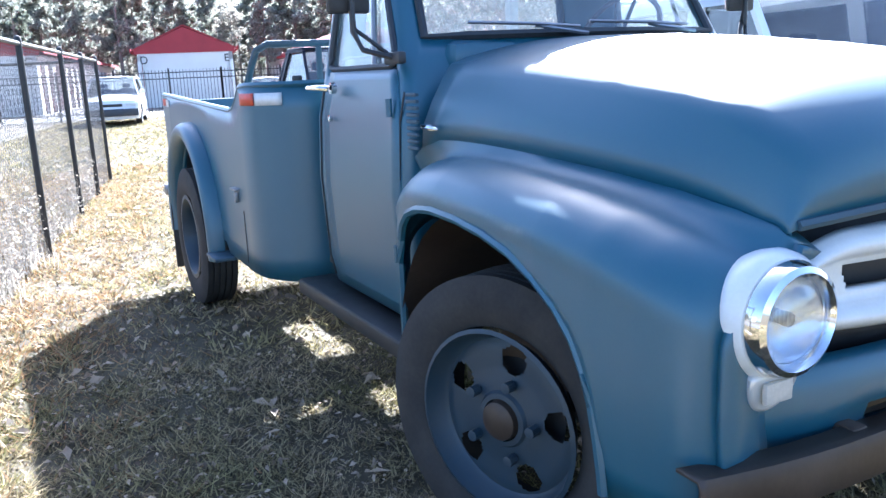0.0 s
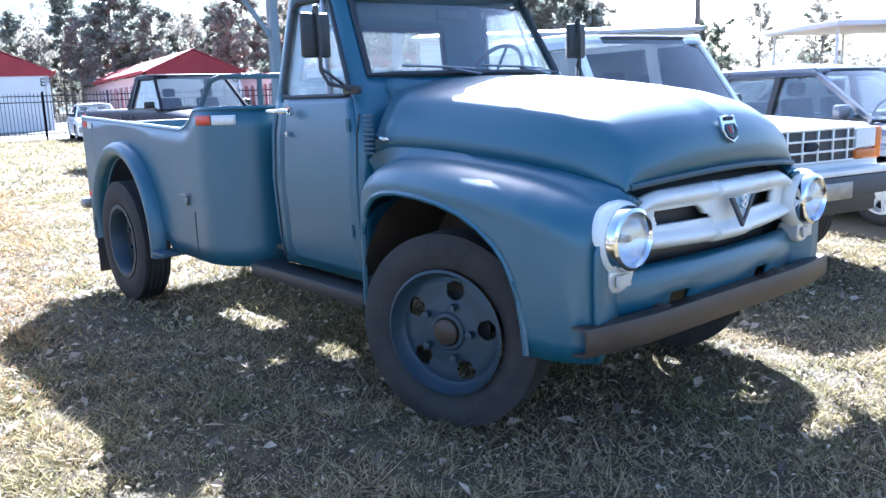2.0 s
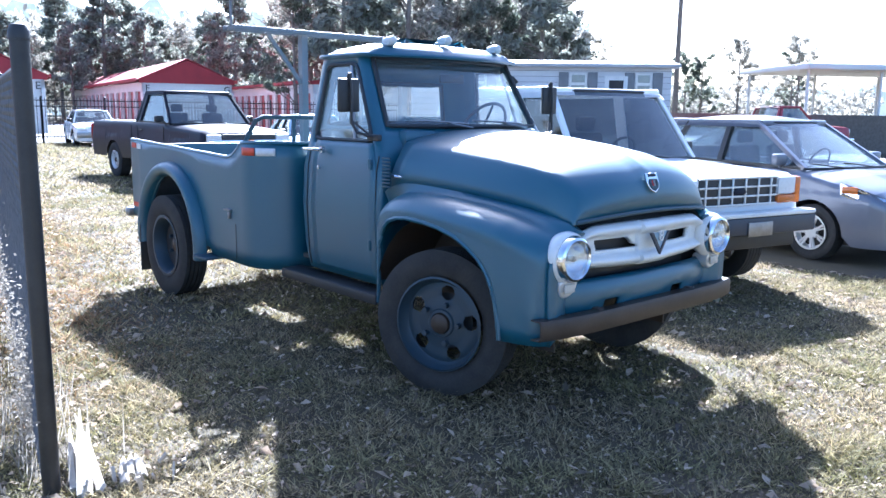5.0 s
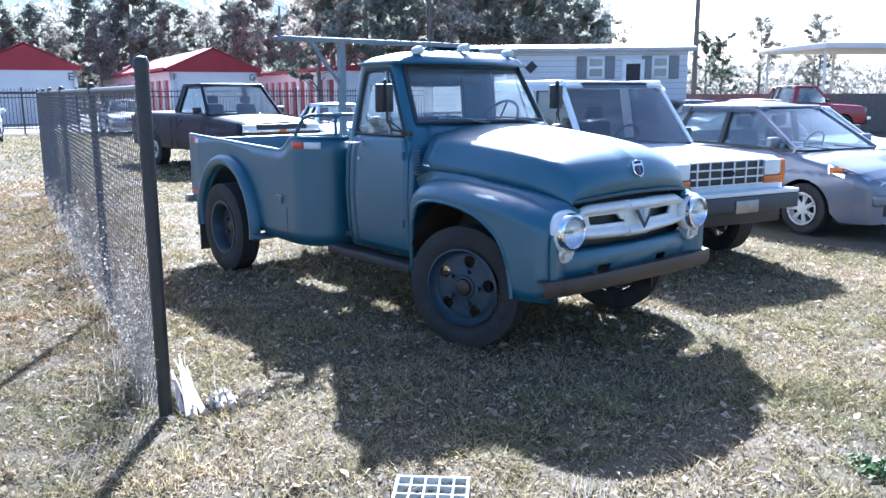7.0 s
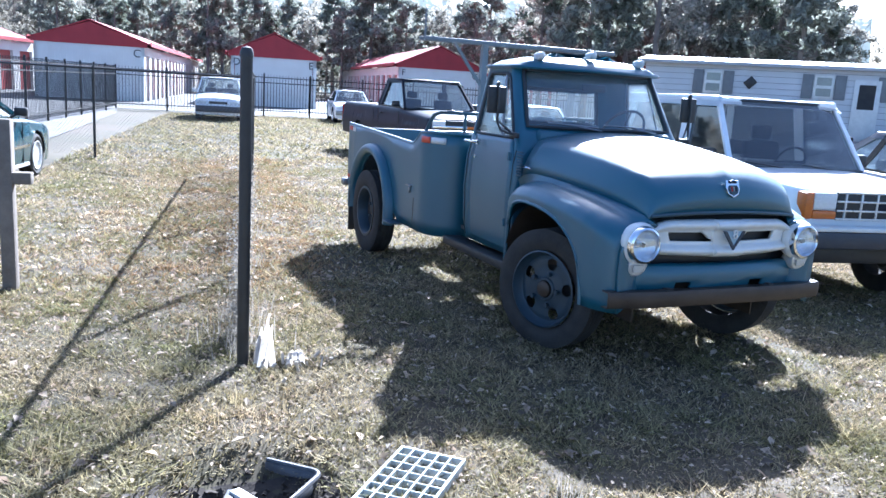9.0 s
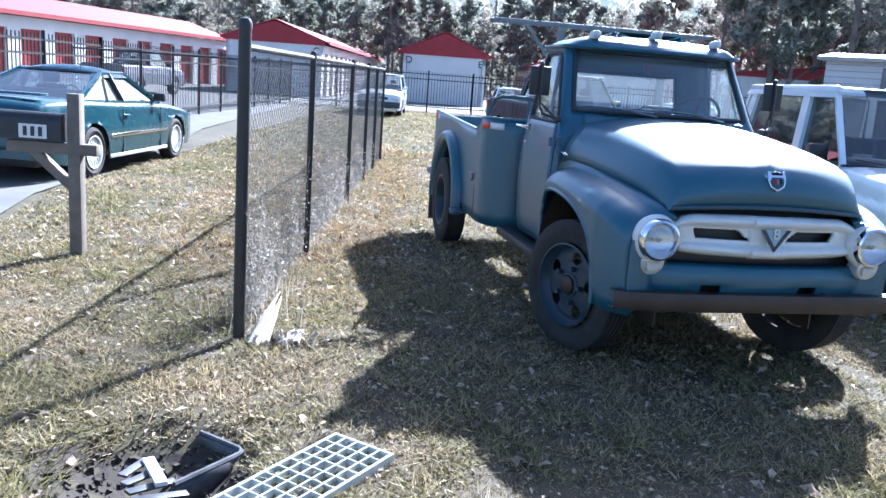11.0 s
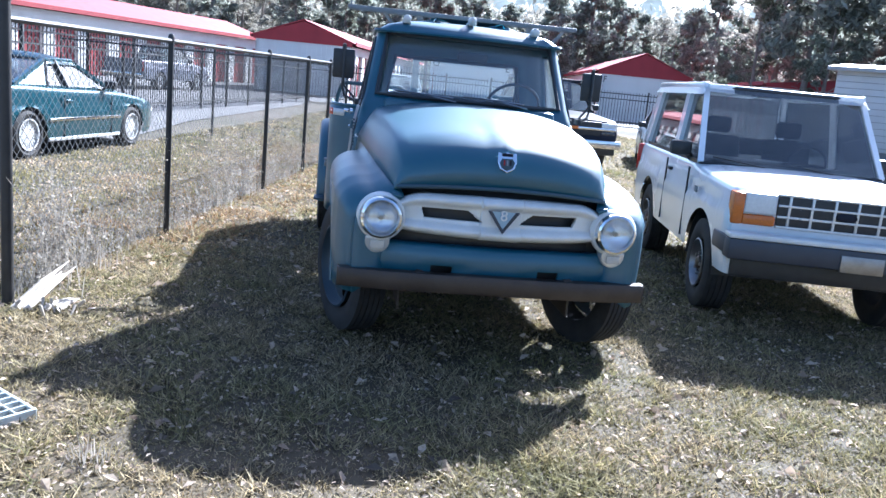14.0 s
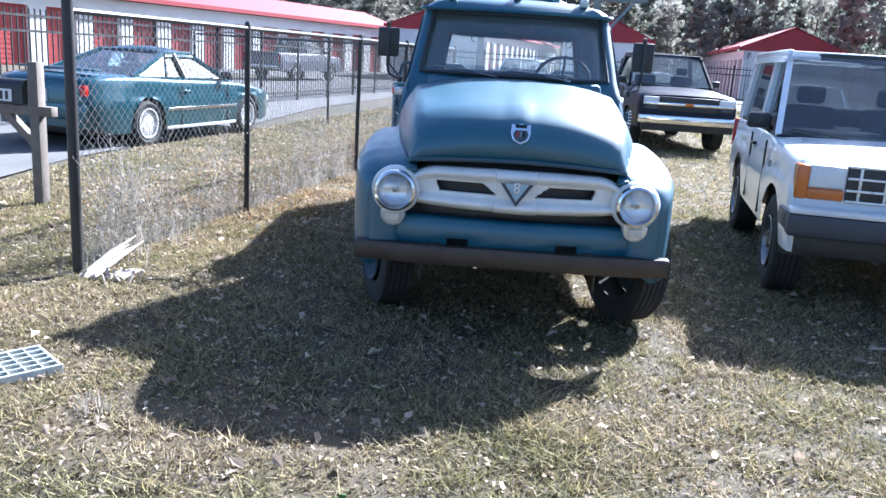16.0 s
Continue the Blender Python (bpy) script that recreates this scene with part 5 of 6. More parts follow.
def build_ground():
    def axis(lo, hi, far):
        a = [lo + i * 0.14 for i in range(int((hi - lo) / 0.14) + 1)]
        out, step, v = [], 0.2, a[-1]
        while v < far:
            step *= 1.35
            v += step
            out.append(v)
        inn, step, v = [], 0.2, a[0]
        while v > -far:
            step *= 1.35
            v -= step
            inn.append(v)
        return inn[::-1] + a + out
    xs, ys = axis(-5, 7, 1500), axis(-3.5, 9, 1500)
    bm = bmesh.new()
    skin(bm, [[(x, y, ground_height(x, y)) for x in xs] for y in ys])
    g = part("ground", bm, ground_material(), None, angle=80)
    tagged(g, "short dry winter lawn with fallen leaves", "ground", kind="structure")


build_ground()

bm = bmesh.new()
edge = [(-3.6, -6), (-3.4, 2), (-3.35, 5.7), (-3.45, 7.6), (-3.25, 9.1), (-2.55, 13.5), (-2.2, 18.6), (0.3, 33.5), (2.2, 60)]
skin(bm, [[(x + 0.06 * math.sin(i * 5), y, 0.010), (x - 0.5, y, 0.016), (x - 2.6 - 0.02 * i, y + 0.4, 0.02), (x - 8, y + 0.5, 0.016)] for i, (x, y) in enumerate(edge)])
tagged(part("road", bm, ASPHALT, None), "pale worn asphalt driveway beside the lawn", "road", kind="structure")
bm = bmesh.new()
slab(bm, [(-14, 40, 0.003), (40, 33.5, 0.003), (44, 75, 0.003), (-4, 84, 0.003)], (0, 0, 0.006))
tagged(part("pavement", bm, ASPHALT, None), "grey paving between the storage buildings", "pavement", kind="structure")


# ---- chain-link fence ----
def chain_link(name, a, b, posts, label, height=1.72):
    a, b = Vector(a), Vector(b)
    T = thing(name, Matrix.Identity(4), label, "fence", kind="structure")
    d = (b - a).normalized()
    ln = (b - a).length
    for i, f in enumerate(posts):
        p = a + (b - a) * f
        r, h = (0.036, height + 0.10) if i == 0 and name == "chain_link_fence" else (0.026, height)
        bm = bmesh.new()
        lathe(bm, [(r, -0.2), (r, h), (r * 1.12, h), (r * 1.12, h + 0.03), (r * 0.8, h + 0.055), (0, h + 0.065)], p, "z", 14)
        part("post", bm, POSTBLACK, T)
    bm = tube(bmesh.new(), [a + Vector((0, 0, height)), b + Vector((0, 0, height))], 0.021, 8)
    part("top_rail", bm, POSTBLACK, T)
    # woven wire: two families of slanting wires
    verts, faces = [], []
    pitch, top, r = 0.075, height - 0.02, 0.0021
    nrm = Vector((-d.y, d.x, 0))

    def wire(p, q):
        w = (q - p).normalized()
        u = w.cross(nrm).normalized()
        i = len(verts)
        for c in (p, q):
            verts.extend([c + nrm * r, c + u * r * 0.87 - nrm * r * 0.5, c - u * r * 0.87 - nrm * r * 0.5])
        for k in range(3):
            faces.append((i + k, i + (k + 1) % 3, i + 3 + (k + 1) % 3, i + 3 + k))
    k = -top
    while k < ln:
        for sg in (1, -1):
            s0, s1 = (k, k + top) if sg > 0 else (k + top, k)
            z0, z1 = 0.03, top
            x0, x1 = s0, s1
            def clip(s, o, zs, zo):
                if s < 0:
                    return 0, zs + (zo - zs) * (0 - s) / (o - s)
                if s > ln:
                    return ln, zs + (zo - zs) * (ln - s) / (o - s)
                return s, zs
            x0, z0 = clip(s0, s1, 0.03, top)
            x1, z1 = clip(s1, s0, top, 0.03)
            wire(a + d * x0 + Vector((0, 0, z0)) + nrm * 0.03, a + d * x1 + Vector((0, 0, z1)) + nrm * 0.03)
        k += pitch
    me = bpy.data.meshes.new("wire_mesh")
    me.from_pydata([tuple(v) for v in verts], [], faces)
    me.materials.append(MESHWIRE)
    ob = new("wire_mesh", me)
    ob.parent = T
    tagged(ob, kind="stuff")
    return T


F0, F1 = Vector((-1.015, 2.48, 0)), Vector((1.40, 13.35, 0))
F2 = Vector((-5.0, 17.6, 0))
chain_link("chain_link_fence", F0, F1, [0, 0.222, 0.505, 0.70, 0.85, 1.0], "black chain-link fence with tall end post")
chain_link("cross_fence", F1 + Vector((-0.02, 0.05, 0)), F2, [0.42, 0.75, 1.0], "black chain-link cross fence", 1.72)


# ---- iron picket fence round the storage yard ----
def iron_fence(pts):
    T = thing("iron_fence", Matrix.Identity(4), "black iron picket fence round the storage yard", "fence", kind="structure")
    pick = bmesh.new()
    for a, b in zip(pts, pts[1:]):
        a, b = Vector((*a, 0)), Vector((*b, 0))
        n = max(1, round((b - a).length / 2.44))
        for i in range(n + 1):
            p = a + (b - a) * i / n
            part("post", box(p + Vector((0, 0, 0.98)), (0.07, 0.07, 2.0), 0.01), POSTBLACK, T)
        for z in (0.25, 1.55, 1.80):
            part("rail", strut(bmesh.new(), a + Vector((0, 0, z)), b + Vector((0, 0, z)), 0.04, 0.04), POSTBLACK, T)
        k = 0.0
        while k < (b - a).length:
            p = a + (b - a).normalized() * k
            strut(pick, p + Vector((0, 0, 0.12)), p + Vector((0, 0, 1.92)), 0.02, 0.02)
            k += 0.14
    ob = part("pickets", pick, POSTBLACK, T, smooth=False)
    tagged(ob, kind="stuff")


iron_fence([(-6.6, 7.0), (-4.35, 17.3), (0.55, 37.8), (9.2, 36.6), (24.0, 33.4), (30, 26)])


# ---- storage buildings ----
def storage(origin, width, length, eave, peak, left, right, letters, label, units=14, turn=-12.5):
    """A long gabled building: siding, red gable and roof, roller doors in recesses along both sides."""
    o = Vector((*origin, 0))
    T = thing("storage_building", Matrix.Translation(o) @ pose(0, 0, 0, 0, 0, turn), label, "building", "storage buildings")
    w, L = width, length
    part("front_wall", box((w / 2, 0.1, eave / 2), (w, 0.2, eave)), WHITEWALL, T, "", False)
    for k in range(int(w / 0.30)):
        part("siding_rib", box((0.15 + k * 0.30, -0.012, eave / 2), (0.035, 0.024, eave)), WHITEWALL, T, "", False)
    part("rear_wall", box((w / 2, L - 0.1, eave / 2), (w, 0.2, eave)), WHITEWALL, T, "", False)
    bm = slab(bmesh.new(), [(-0.15, -0.06, eave - 0.05), (w + 0.15, -0.06, eave - 0.05), (w + 0.15, -0.06, eave + 0.18), (w / 2, -0.06, peak), (-0.15, -0.06, eave + 0.18)], (0, 0.2, 0))
    part("gable", bm, REDROOF, T, "red metal gable", False)
    for sgn in (0, 1):
        x0 = -0.35 if sgn == 0 else w + 0.35
        bm = slab(bmesh.new(), [(x0, -0.1, eave + 0.08), (w / 2, -0.1, peak + 0.06), (w / 2, L, peak + 0.06), (x0, L, eave + 0.08)], (0, 0, 0.07))
        part("roof", bm, REDROOF, T, "red ribbed metal roof", False)
        part("roof_trim", box((x0, L / 2, eave + 0.14), (0.06, L, 0.22)), REDROOF, T, "", False)
    step = L / units
    for sgn, used in ((0, left), (1, right)):
        x = 0.0 if sgn == 0 else w
        out = -1 if sgn == 0 else 1
        part("side_lintel", box((x - out * 0.10, L / 2, (eave + 2.6) / 2), (0.2, L, eave - 2.6)), WHITEWALL, T, "", False)
        if not used:
            part("side_wall", box((x - out * 0.1, L / 2, 1.3), (0.2, L, 2.6)), WHITEWALL, T, "", False)
            continue
        for k in range(units):
            y0 = k * step
            part("pier", box((x - out * 0.10, y0 + 0.2, 1.3), (0.2, 0.9 if step > 2 else 0.5, 2.6)), WHITEWALL, T, "", False)
            door = part("roller_door", box((x - out * 0.22, y0 + step / 2, 1.3), (0.05, step, 2.6)), REDDOOR, T, "", False)
            bm = bmesh.new()
            for q in range(12):
                bx(bm, (x - out * 0.19, y0 + step / 2, 0.12 + q * 0.21), (0.02, step - 0.5, 0.10))
            part("door_ribs", bm, REDDOOR, door, "", False)
    for txt, x in letters:
        words(txt, 0.62, BLACK, T, Matrix.Translation((x, -0.03, eave - 0.42)) @ Euler((math.pi / 2, 0, 0)).to_matrix().to_4x4(), "letter", 0.01)
    return T


storage((-27.0, 30.6), 7.0, 40.0, 3.2, 4.4, False, True, [], "long white storage building with red roller doors", 16, -26)
storage((-2.9, 49.3), 5.8, 46.0, 3.1, 4.3, False, True, [("C", 5.4)], "white storage building with red gable", 18)
storage((8.1, 50.6), 5.3, 40.0, 3.1, 4.5, True, True, [("D", 0.35), ("E", 4.95)], "white storage building with red gable", 14)
storage((20.4, 53.0), 6.0, 40.0, 3.2, 4.7, True, True, [("F", 0.35), ("G", 5.65)], "white storage building with red gable", 14)
storage((28.2, 44.5), 12.0, 36.0, 3.2, 4.0, True, False, [], "white storage building with red doors", 14, -17)


# ---- mobile home, porch roof, pole ----
def mobile_home(a, b):
    a, b = Vector((*a, 0)), Vector((*b, 0))
    L = (b - a).length
    T = thing("mobile_home", Matrix.Translation(a) @ Euler((0, 0, math.atan2(b.y - a.y, b.x - a.x))).to_matrix().to_4x4(), "grey mobile home with dark shutters", "house")
    part("wall", box((L / 2, 2.0, 1.95), (L, 4.0, 2.5), 0.02), MHWALL, T)
    for k in range(12):
        part("siding_board", box((L / 2, -0.006, 0.82 + k * 0.2), (L, 0.02, 0.012)), SHUTTER, T, "", False)
    part("skirting", box((L / 2, 2.0, 0.35), (L - 0.1, 3.9, 0.7)), SHUTTER, T, "", False)
    bm = slab(bmesh.new(), [(-0.25, -0.3, 3.15), (-0.25, 4.3, 3.15), (-0.25, 4.3, 3.26), (-0.25, 2.0, 3.5), (-0.25, -0.3, 3.26)], (L + 0.5, 0, 0))
    part("roof", bm, GREYROOF, T, "grey ribbed metal roof", False)
    for x, w, h, z in ((2.39, 0.62, 0.76, 2.57), (5.95, 0.62, 0.76, 2.57), (8.23, 0.58, 0.76, 2.57)):
        win = part("window", box((x, -0.03, z), (w, 0.06, h), 0.01), WHITEP, T)
        part("pane", box((x, -0.065, z + h / 4 - 0.01), (w - 0.16, 0.012, h / 2 - 0.12)), TINT, win, "", False)
        part("pane", box((x, -0.065, z - h / 4 + 0.01), (w - 0.16, 0.012, h / 2 - 0.12)), TINT, win, "", False)
        # thin dark plate stands in for the unlit room behind the panes
        part("room_shade_plate", box((x, -0.05, z), (w - 0.12, 0.012, h - 0.12)), DARKIN, win, "", False)
        for s in (-1, 1):
            part("shutter", box((x + s * (w / 2 + 0.2), -0.03, z), (0.34, 0.05, h + 0.05), 0.01), SHUTTER, T)
    door = part("door", box((7.28, -0.03, 1.85), (0.80, 0.06, 2.0), 0.01), WHITEP, T)
    part("pane", box((7.28, -0.065, 2.3), (0.5, 0.012, 0.8)), DARKIN, door, "", False)
    part("diamond_sign", box((3.62, -0.03, 2.6), (0.30, 0.03, 0.36), 0.005, (0, 45, 0)), BLACK, T)
    part("step", box((7.28, -0.6, 0.35), (1.6, 1.1, 0.7)), WOODOLD, T)


mobile_home((17.4, 21.9), (23.6, 15.1))
T = thing("carport", pose(34.5, 14.0, 0, 0, 0, -35), "white flat-roofed carport on thin posts", "carport")
part("roof", box((4, 2.5, 3.62), (11, 6, 0.24), 0.03), WHITEWALL, T)
for x in (-1.2, 2.2, 5.6, 9.0):
    for y in (0, 5):
        part("post", box((x, y, 1.75), (0.09, 0.09, 3.5)), WHITEWALL, T, "", False)
part("rear_wall", box((4, 5.3, 0.6), (10.5, 0.15, 1.2)), SHUTTER, T, "", False)
T = thing("utility_pole", pose(36, 22.6, 0), "weathered wooden utility pole with crossarm", "pole")
bm = bmesh.new()
lathe(bm, [(0.15, -0.3), (0.13, 4), (0.10, 11), (0, 11)], (0, 0, 0), "z", 12)
part("pole", bm, WOODOLD, T)
part("crossarm", box((0, 0, 10.2), (2.2, 0.1, 0.12), 0.01), WOODOLD, T)
T = thing("board_fence", pose(26, 19, 0, 0, 0, -38), "low weathered board fence beyond the cars", "fence", kind="structure")
part("boards", box((8, 0, 0.8), (18, 0.04, 1.6)), WOODOLD, T, "", False)


# ---- mailbox on its post ----
T = thing("mailbox", pose(-2.35, 4.66, 0, 0, 0, -12.5), "dark mailbox with plate on a wooden post", "mailbox")
part("post", box((0, 0, 0.60), (0.10, 0.10, 1.40), 0.006), WOODOLD, T, "grey weathered wooden post")
part("arm", box((-0.18, 0, 0.86), (0.72, 0.09, 0.09), 0.006), WOODOLD, T)
bm = strut(bmesh.new(), (-0.03, 0.0, 0.55), (-0.34, 0.0, 0.83), 0.07, 0.07)
part("brace", bm, WOODOLD, T)
bm = bmesh.new()
prof = [(-0.09, 0.0), (0.09, 0.0)] + [(0.09 * math.cos(a), 0.13 + 0.09 * math.sin(a)) for a in [i / 10 * math.pi for i in range(11)]]
slab(bm, [(-0.08, x, 0.92 + z) for x, z in prof], (-0.52, 0, 0))
box_ob = part("mailbox_body", bm, BLACK, T, "black metal mailbox")
plate = part("number_plate", box((-0.30, -0.094, 0.99), (0.22, 0.006, 0.11)), REFLECTW, box_ob, "white plate", False)
for k in range(3):
    part("plate_bar", box((-0.36 + k * 0.06, -0.099, 0.99), (0.03, 0.004, 0.075)), BLACK, plate, "", False)

# ---- plastic grate, meter box, hole ----
gm = Matrix.Translation((-0.71, 0.66, -0.042)) @ Euler((0, radians(-1), radians(45))).to_matrix().to_4x4()
T = thing("drain_grate", gm, "grey plastic grid lid lying on the grass", "grate")
gl, gw = 0.74, 0.31
for k in range(11):
    part("bar", box((-gl / 2 + gl * k / 10, 0, 0.05), (0.007, gw, 0.035), 0.002), PLASTIC, T, "", False)
for k in range(6):
    part("bar", box((0, -gw / 2 + gw * k / 5, 0.052), (gl, 0.008, 0.035), 0.002), PLASTIC, T, "", False)
for s in (-1, 1):
    part("rim", box((0, s * gw / 2, 0.040), (gl + 0.02, 0.014, 0.06), 0.004), PLASTIC, T, "", False)
    part("rim", box((s * gl / 2, 0, 0.040), (0.014, gw + 0.01, 0.06), 0.004), PLASTIC, T, "", False)
T = thing("meter_box", pose(-1.226, 0.995, -0.075, 0, 0, 45), "broken dark plastic box sunk in a muddy hole", "box")
bm = bmesh.new()
wl, ww, r = 0.22, 0.17, 0.05
loop = []
for cx, cy, a0 in ((wl - r, ww - r, 0), (-wl + r, ww - r, 90), (-wl + r, -ww + r, 180), (wl - r, -ww + r, 270)):
    loop += [(cx + r * math.cos(radians(a0 + k * 22.5)), cy + r * math.sin(radians(a0 + k * 22.5))) for k in range(5)]
part_rows = [[(x, y, z) for x, y in loop] for z in (-0.16, -0.05, 0.03 + 0.0)]
skin(bm, part_rows, True, lambda i, j: j < 14)
thick(part("box_wall", bm, PLASTICBLACK, T), 0.02)
bm = bmesh.new()
tube(bm, [(x, y, 0.035) for x, y in loop[14:] + loop[:1]] , 0.012, 6)
part("rim", bm, PLASTICBLACK, T)
part("cross_strip", bx(bmesh.new(), (-0.16, -0.04, 0.045), (0.30, 0.05, 0.02), 0.004, (0, 6, 62)), PALEPLASTIC, T, "pale plastic strip across the hole")
for k in range(4):
    part("broken_piece", bx(bmesh.new(), (-0.26 + 0.03 * k, -0.20 + 0.09 * k, 0.03), (0.22, 0.04, 0.012), 0.003, (5, 8, 15 * k - 20)), PLASTICBLACK, T)
bm = bmesh.new()
rows = []
for i in range(13):
    row = []
    for k in range(28):
        a = k * math.tau / 28
        q = i / 12 * (1 + 0.16 * noise.noise(Vector((math.cos(a) * 2, math.sin(a) * 2, 9))) + 0.10 * math.sin(3 * a))
        x, y = -1.36 + 0.42 * q * math.cos(a), 0.78 + 0.46 * q * math.sin(a)
        row.append((x, y, ground_height(x, y) + 0.006 + 0.012 * noise.noise(Vector((x * 22, y * 22, 2)))))
    rows.append(row)
skin(bm, rows, True)
tagged(part("soil_patch", bm, DIRT, None), "dark bare soil in a washed-out hole", "soil", kind="structure")
bm = bmesh.new()
for k in range(700):
    a, q = rng.random() * math.tau, math.sqrt(rng.random())
    x, y = -1.33 + 0.42 * q * math.cos(a), 0.78 + 0.46 * q * math.sin(a)
    s = 0.006 + 0.022 * rng.random() ** 2
    bx(bm, (x, y, ground_height(x, y) + s * 0.3), (s * 1.4, s, s * 0.8), 0, tuple(rng.random(3) * 180))
tagged(part("soil_clods", bm, DIRT, None, smooth=False), "dark soil clods round the hole", "soil", kind="stuff")

# ---- split stump and splinters at the end post ----
T = thing("splintered_wood", pose(-0.86, 2.42, 0), "pale splintered wood leaning by the fence post", "wood")
for k in range(12):
    big = k < 4
    p = Vector((-0.10 + (0.10 if big else 0.30) * rng.random(), -0.08 + 0.12 * rng.random(), 0.0))
    ln = 0.42 + 0.08 * k if big else 0.12 + 0.16 * rng.random()
    d = Vector((0.12 + 0.22 * rng.random(), 0.80, (0.14 + 0.22 * rng.random()) if big else 0.06)).normalized()
    bm = bmesh.new()
    tube(bm, [p, p + d * ln * 0.5 + Vector((0, 0, 0.012)), p + d * ln], [0.022, 0.021, 0.003], 5)
    part("splinter", bm, WOODWHITE, T, "", False)
for k in range(16):
    x, y = 0.12 + 0.13 * rng.normal(), -0.08 + 0.10 * rng.normal()
    part("wood_chip", bx(bmesh.new(), (x, y, 0.015 + 0.03 * rng.random()), (0.06 * rng.random() + 0.02, 0.016, 0.008), 0, tuple(rng.random(3) * 360)), WOODWHITE, T, "", False)


# ---- trees ----
def leaf_cloud(centres, radii, count, size, flat=0.7):
    """Many small leaf blades in uneven clumps; returns vertices and faces."""
    n = len(centres)
    idx = rng.integers(0, n, count)
    c, r = np.array(centres)[idx], np.array(radii)[idx]
    v = rng.normal(size=(count, 3))
    v /= np.linalg.norm(v, axis=1)[:, None]
    p = c + v * (r * rng.random(count) ** 0.45)[:, None] * np.array([1, 1, flat])
    u = rng.normal(size=(count, 3))
    u /= np.linalg.norm(u, axis=1)[:, None]
    w = np.cross(u, rng.normal(size=(count, 3)))
    w /= np.linalg.norm(w, axis=1)[:, None]
    s = (size * (0.5 + rng.random(count)))[:, None]
    q = np.stack([p - u * s, p + w * s * 0.35, p + u * s, p - w * s * 0.35], 1).reshape(-1, 3)
    f = np.arange(count * 4).reshape(-1, 4)
    return q, f


def mesh_of(name, q, f, material):
    me = bpy.data.meshes.new(name)
    me.from_pydata(q.tolist(), [], f.tolist())
    me.materials.append(material)
    return me


def tree(kind, height, label):
    T = thing("tree", Matrix.Identity(4), label, "tree", "trees round the lot")
    bm = bmesh.new()
    base = 0.012 * height + 0.06
    lean = rng.normal(size=2) * 0.02 * height
    tip = Vector((lean[0], lean[1], height * 0.97))
    mid = Vector((lean[0] * 0.3 + 0.1, lean[1] * 0.4, height * 0.5))
    tube(bm, [(0, 0, -0.3), (0, 0, 0.4), mid, tip], [base * 1.3, base, base * 0.62, 0.03], 8)
    cs, rs = [], []
    lo = {"pine": 0.30, "bare": 0.25, "oak": 0.15}[kind]
    limbs = {"pine": 34, "bare": 24, "oak": 26}[kind]
    for k in range(limbs):
        f = lo + (0.97 - lo) * (k + rng.random()) / limbs
        a = rng.random() * math.tau
        st = mid * (f / 0.5) if f < 0.5 else mid.lerp(tip, (f - 0.5) / 0.47)
        st.z = min(st.z, height * 0.97)
        reach = height * (0.17 if kind == "pine" else 0.26) * (1.15 - 0.75 * (f - lo) / (1 - lo)) * (0.6 + 0.6 * rng.random())
        d = Vector((math.cos(a), math.sin(a), 0.25 if kind == "pine" else 0.7))
        e = st + d * reach
        tube(bm, [st, st + d * reach * 0.5 + Vector((0, 0, 0.05 * reach)), e], [base * 0.25, base * 0.14, 0.015], 5)
        cs += [tuple(e), tuple(st + d * reach * 0.62)]
        rs += [0.055 * height * (0.6 + 0.7 * rng.random()), 0.045 * height * (0.6 + 0.6 * rng.random())]
        if kind != "pine":
            for j in range(3):
                q = e + Vector(rng.normal(size=3)) * reach * 0.35
                tube(bm, [st + d * reach * 0.6, q], [base * 0.08, 0.01], 4)
    trunk = part("trunk", bm, BARK, T)
    n, s, mt = {"pine": (5200, 0.30, PINE), "bare": (5200, 0.20, BROADLEAF), "oak": (5200, 0.25, EVERGREEN)}[kind]
    q, f = leaf_cloud(cs, rs, n, s * height / 16)
    crown = new("crown", mesh_of("crown", q, f, mt))
    crown.parent = T
    return T


kinds = [tree("pine", 12, "tall pine with a green crown behind the yard"), tree("pine", 10.5, "tall pine with a green crown behind the yard"), tree("bare", 9, "half-bare winter tree at the wood's edge"), tree("oak", 8, "dense evergreen broadleaf tree behind the lot"), tree("bare", 10, "half-bare winter tree at the wood's edge"), tree("pine", 13, "tall pine with a green crown behind the yard")]
spots = []
for i in range(190):          # woods behind the storage yard, from far left round to the right
    a = -58 + 109 * (i + 0.7 * rng.random()) / 190
    r = (82 if i % 2 else 96) + 14 * rng.random() if a < 31 else (52 if i % 2 else 64) + 12 * rng.random()
    spots.append((r * math.sin(radians(a)), r * math.cos(radians(a)), i))
used = set()
for x, y, i in spots:
    k = int(rng.choice([0, 1, 2, 4, 5, 4, 3])) if i % 4 else 2
    m = Matrix.Translation((x, y, 0)) @ pose(0, 0, 0, 0, 0, rng.random() * 360) @ Matrix.Scale((0.85 if i < 155 else 1.05) + 0.3 * rng.random(), 4)
    if k not in used:
        used.add(k)
        kinds[k].matrix_world = m
    else:
        copy_thing(kinds[k], m)
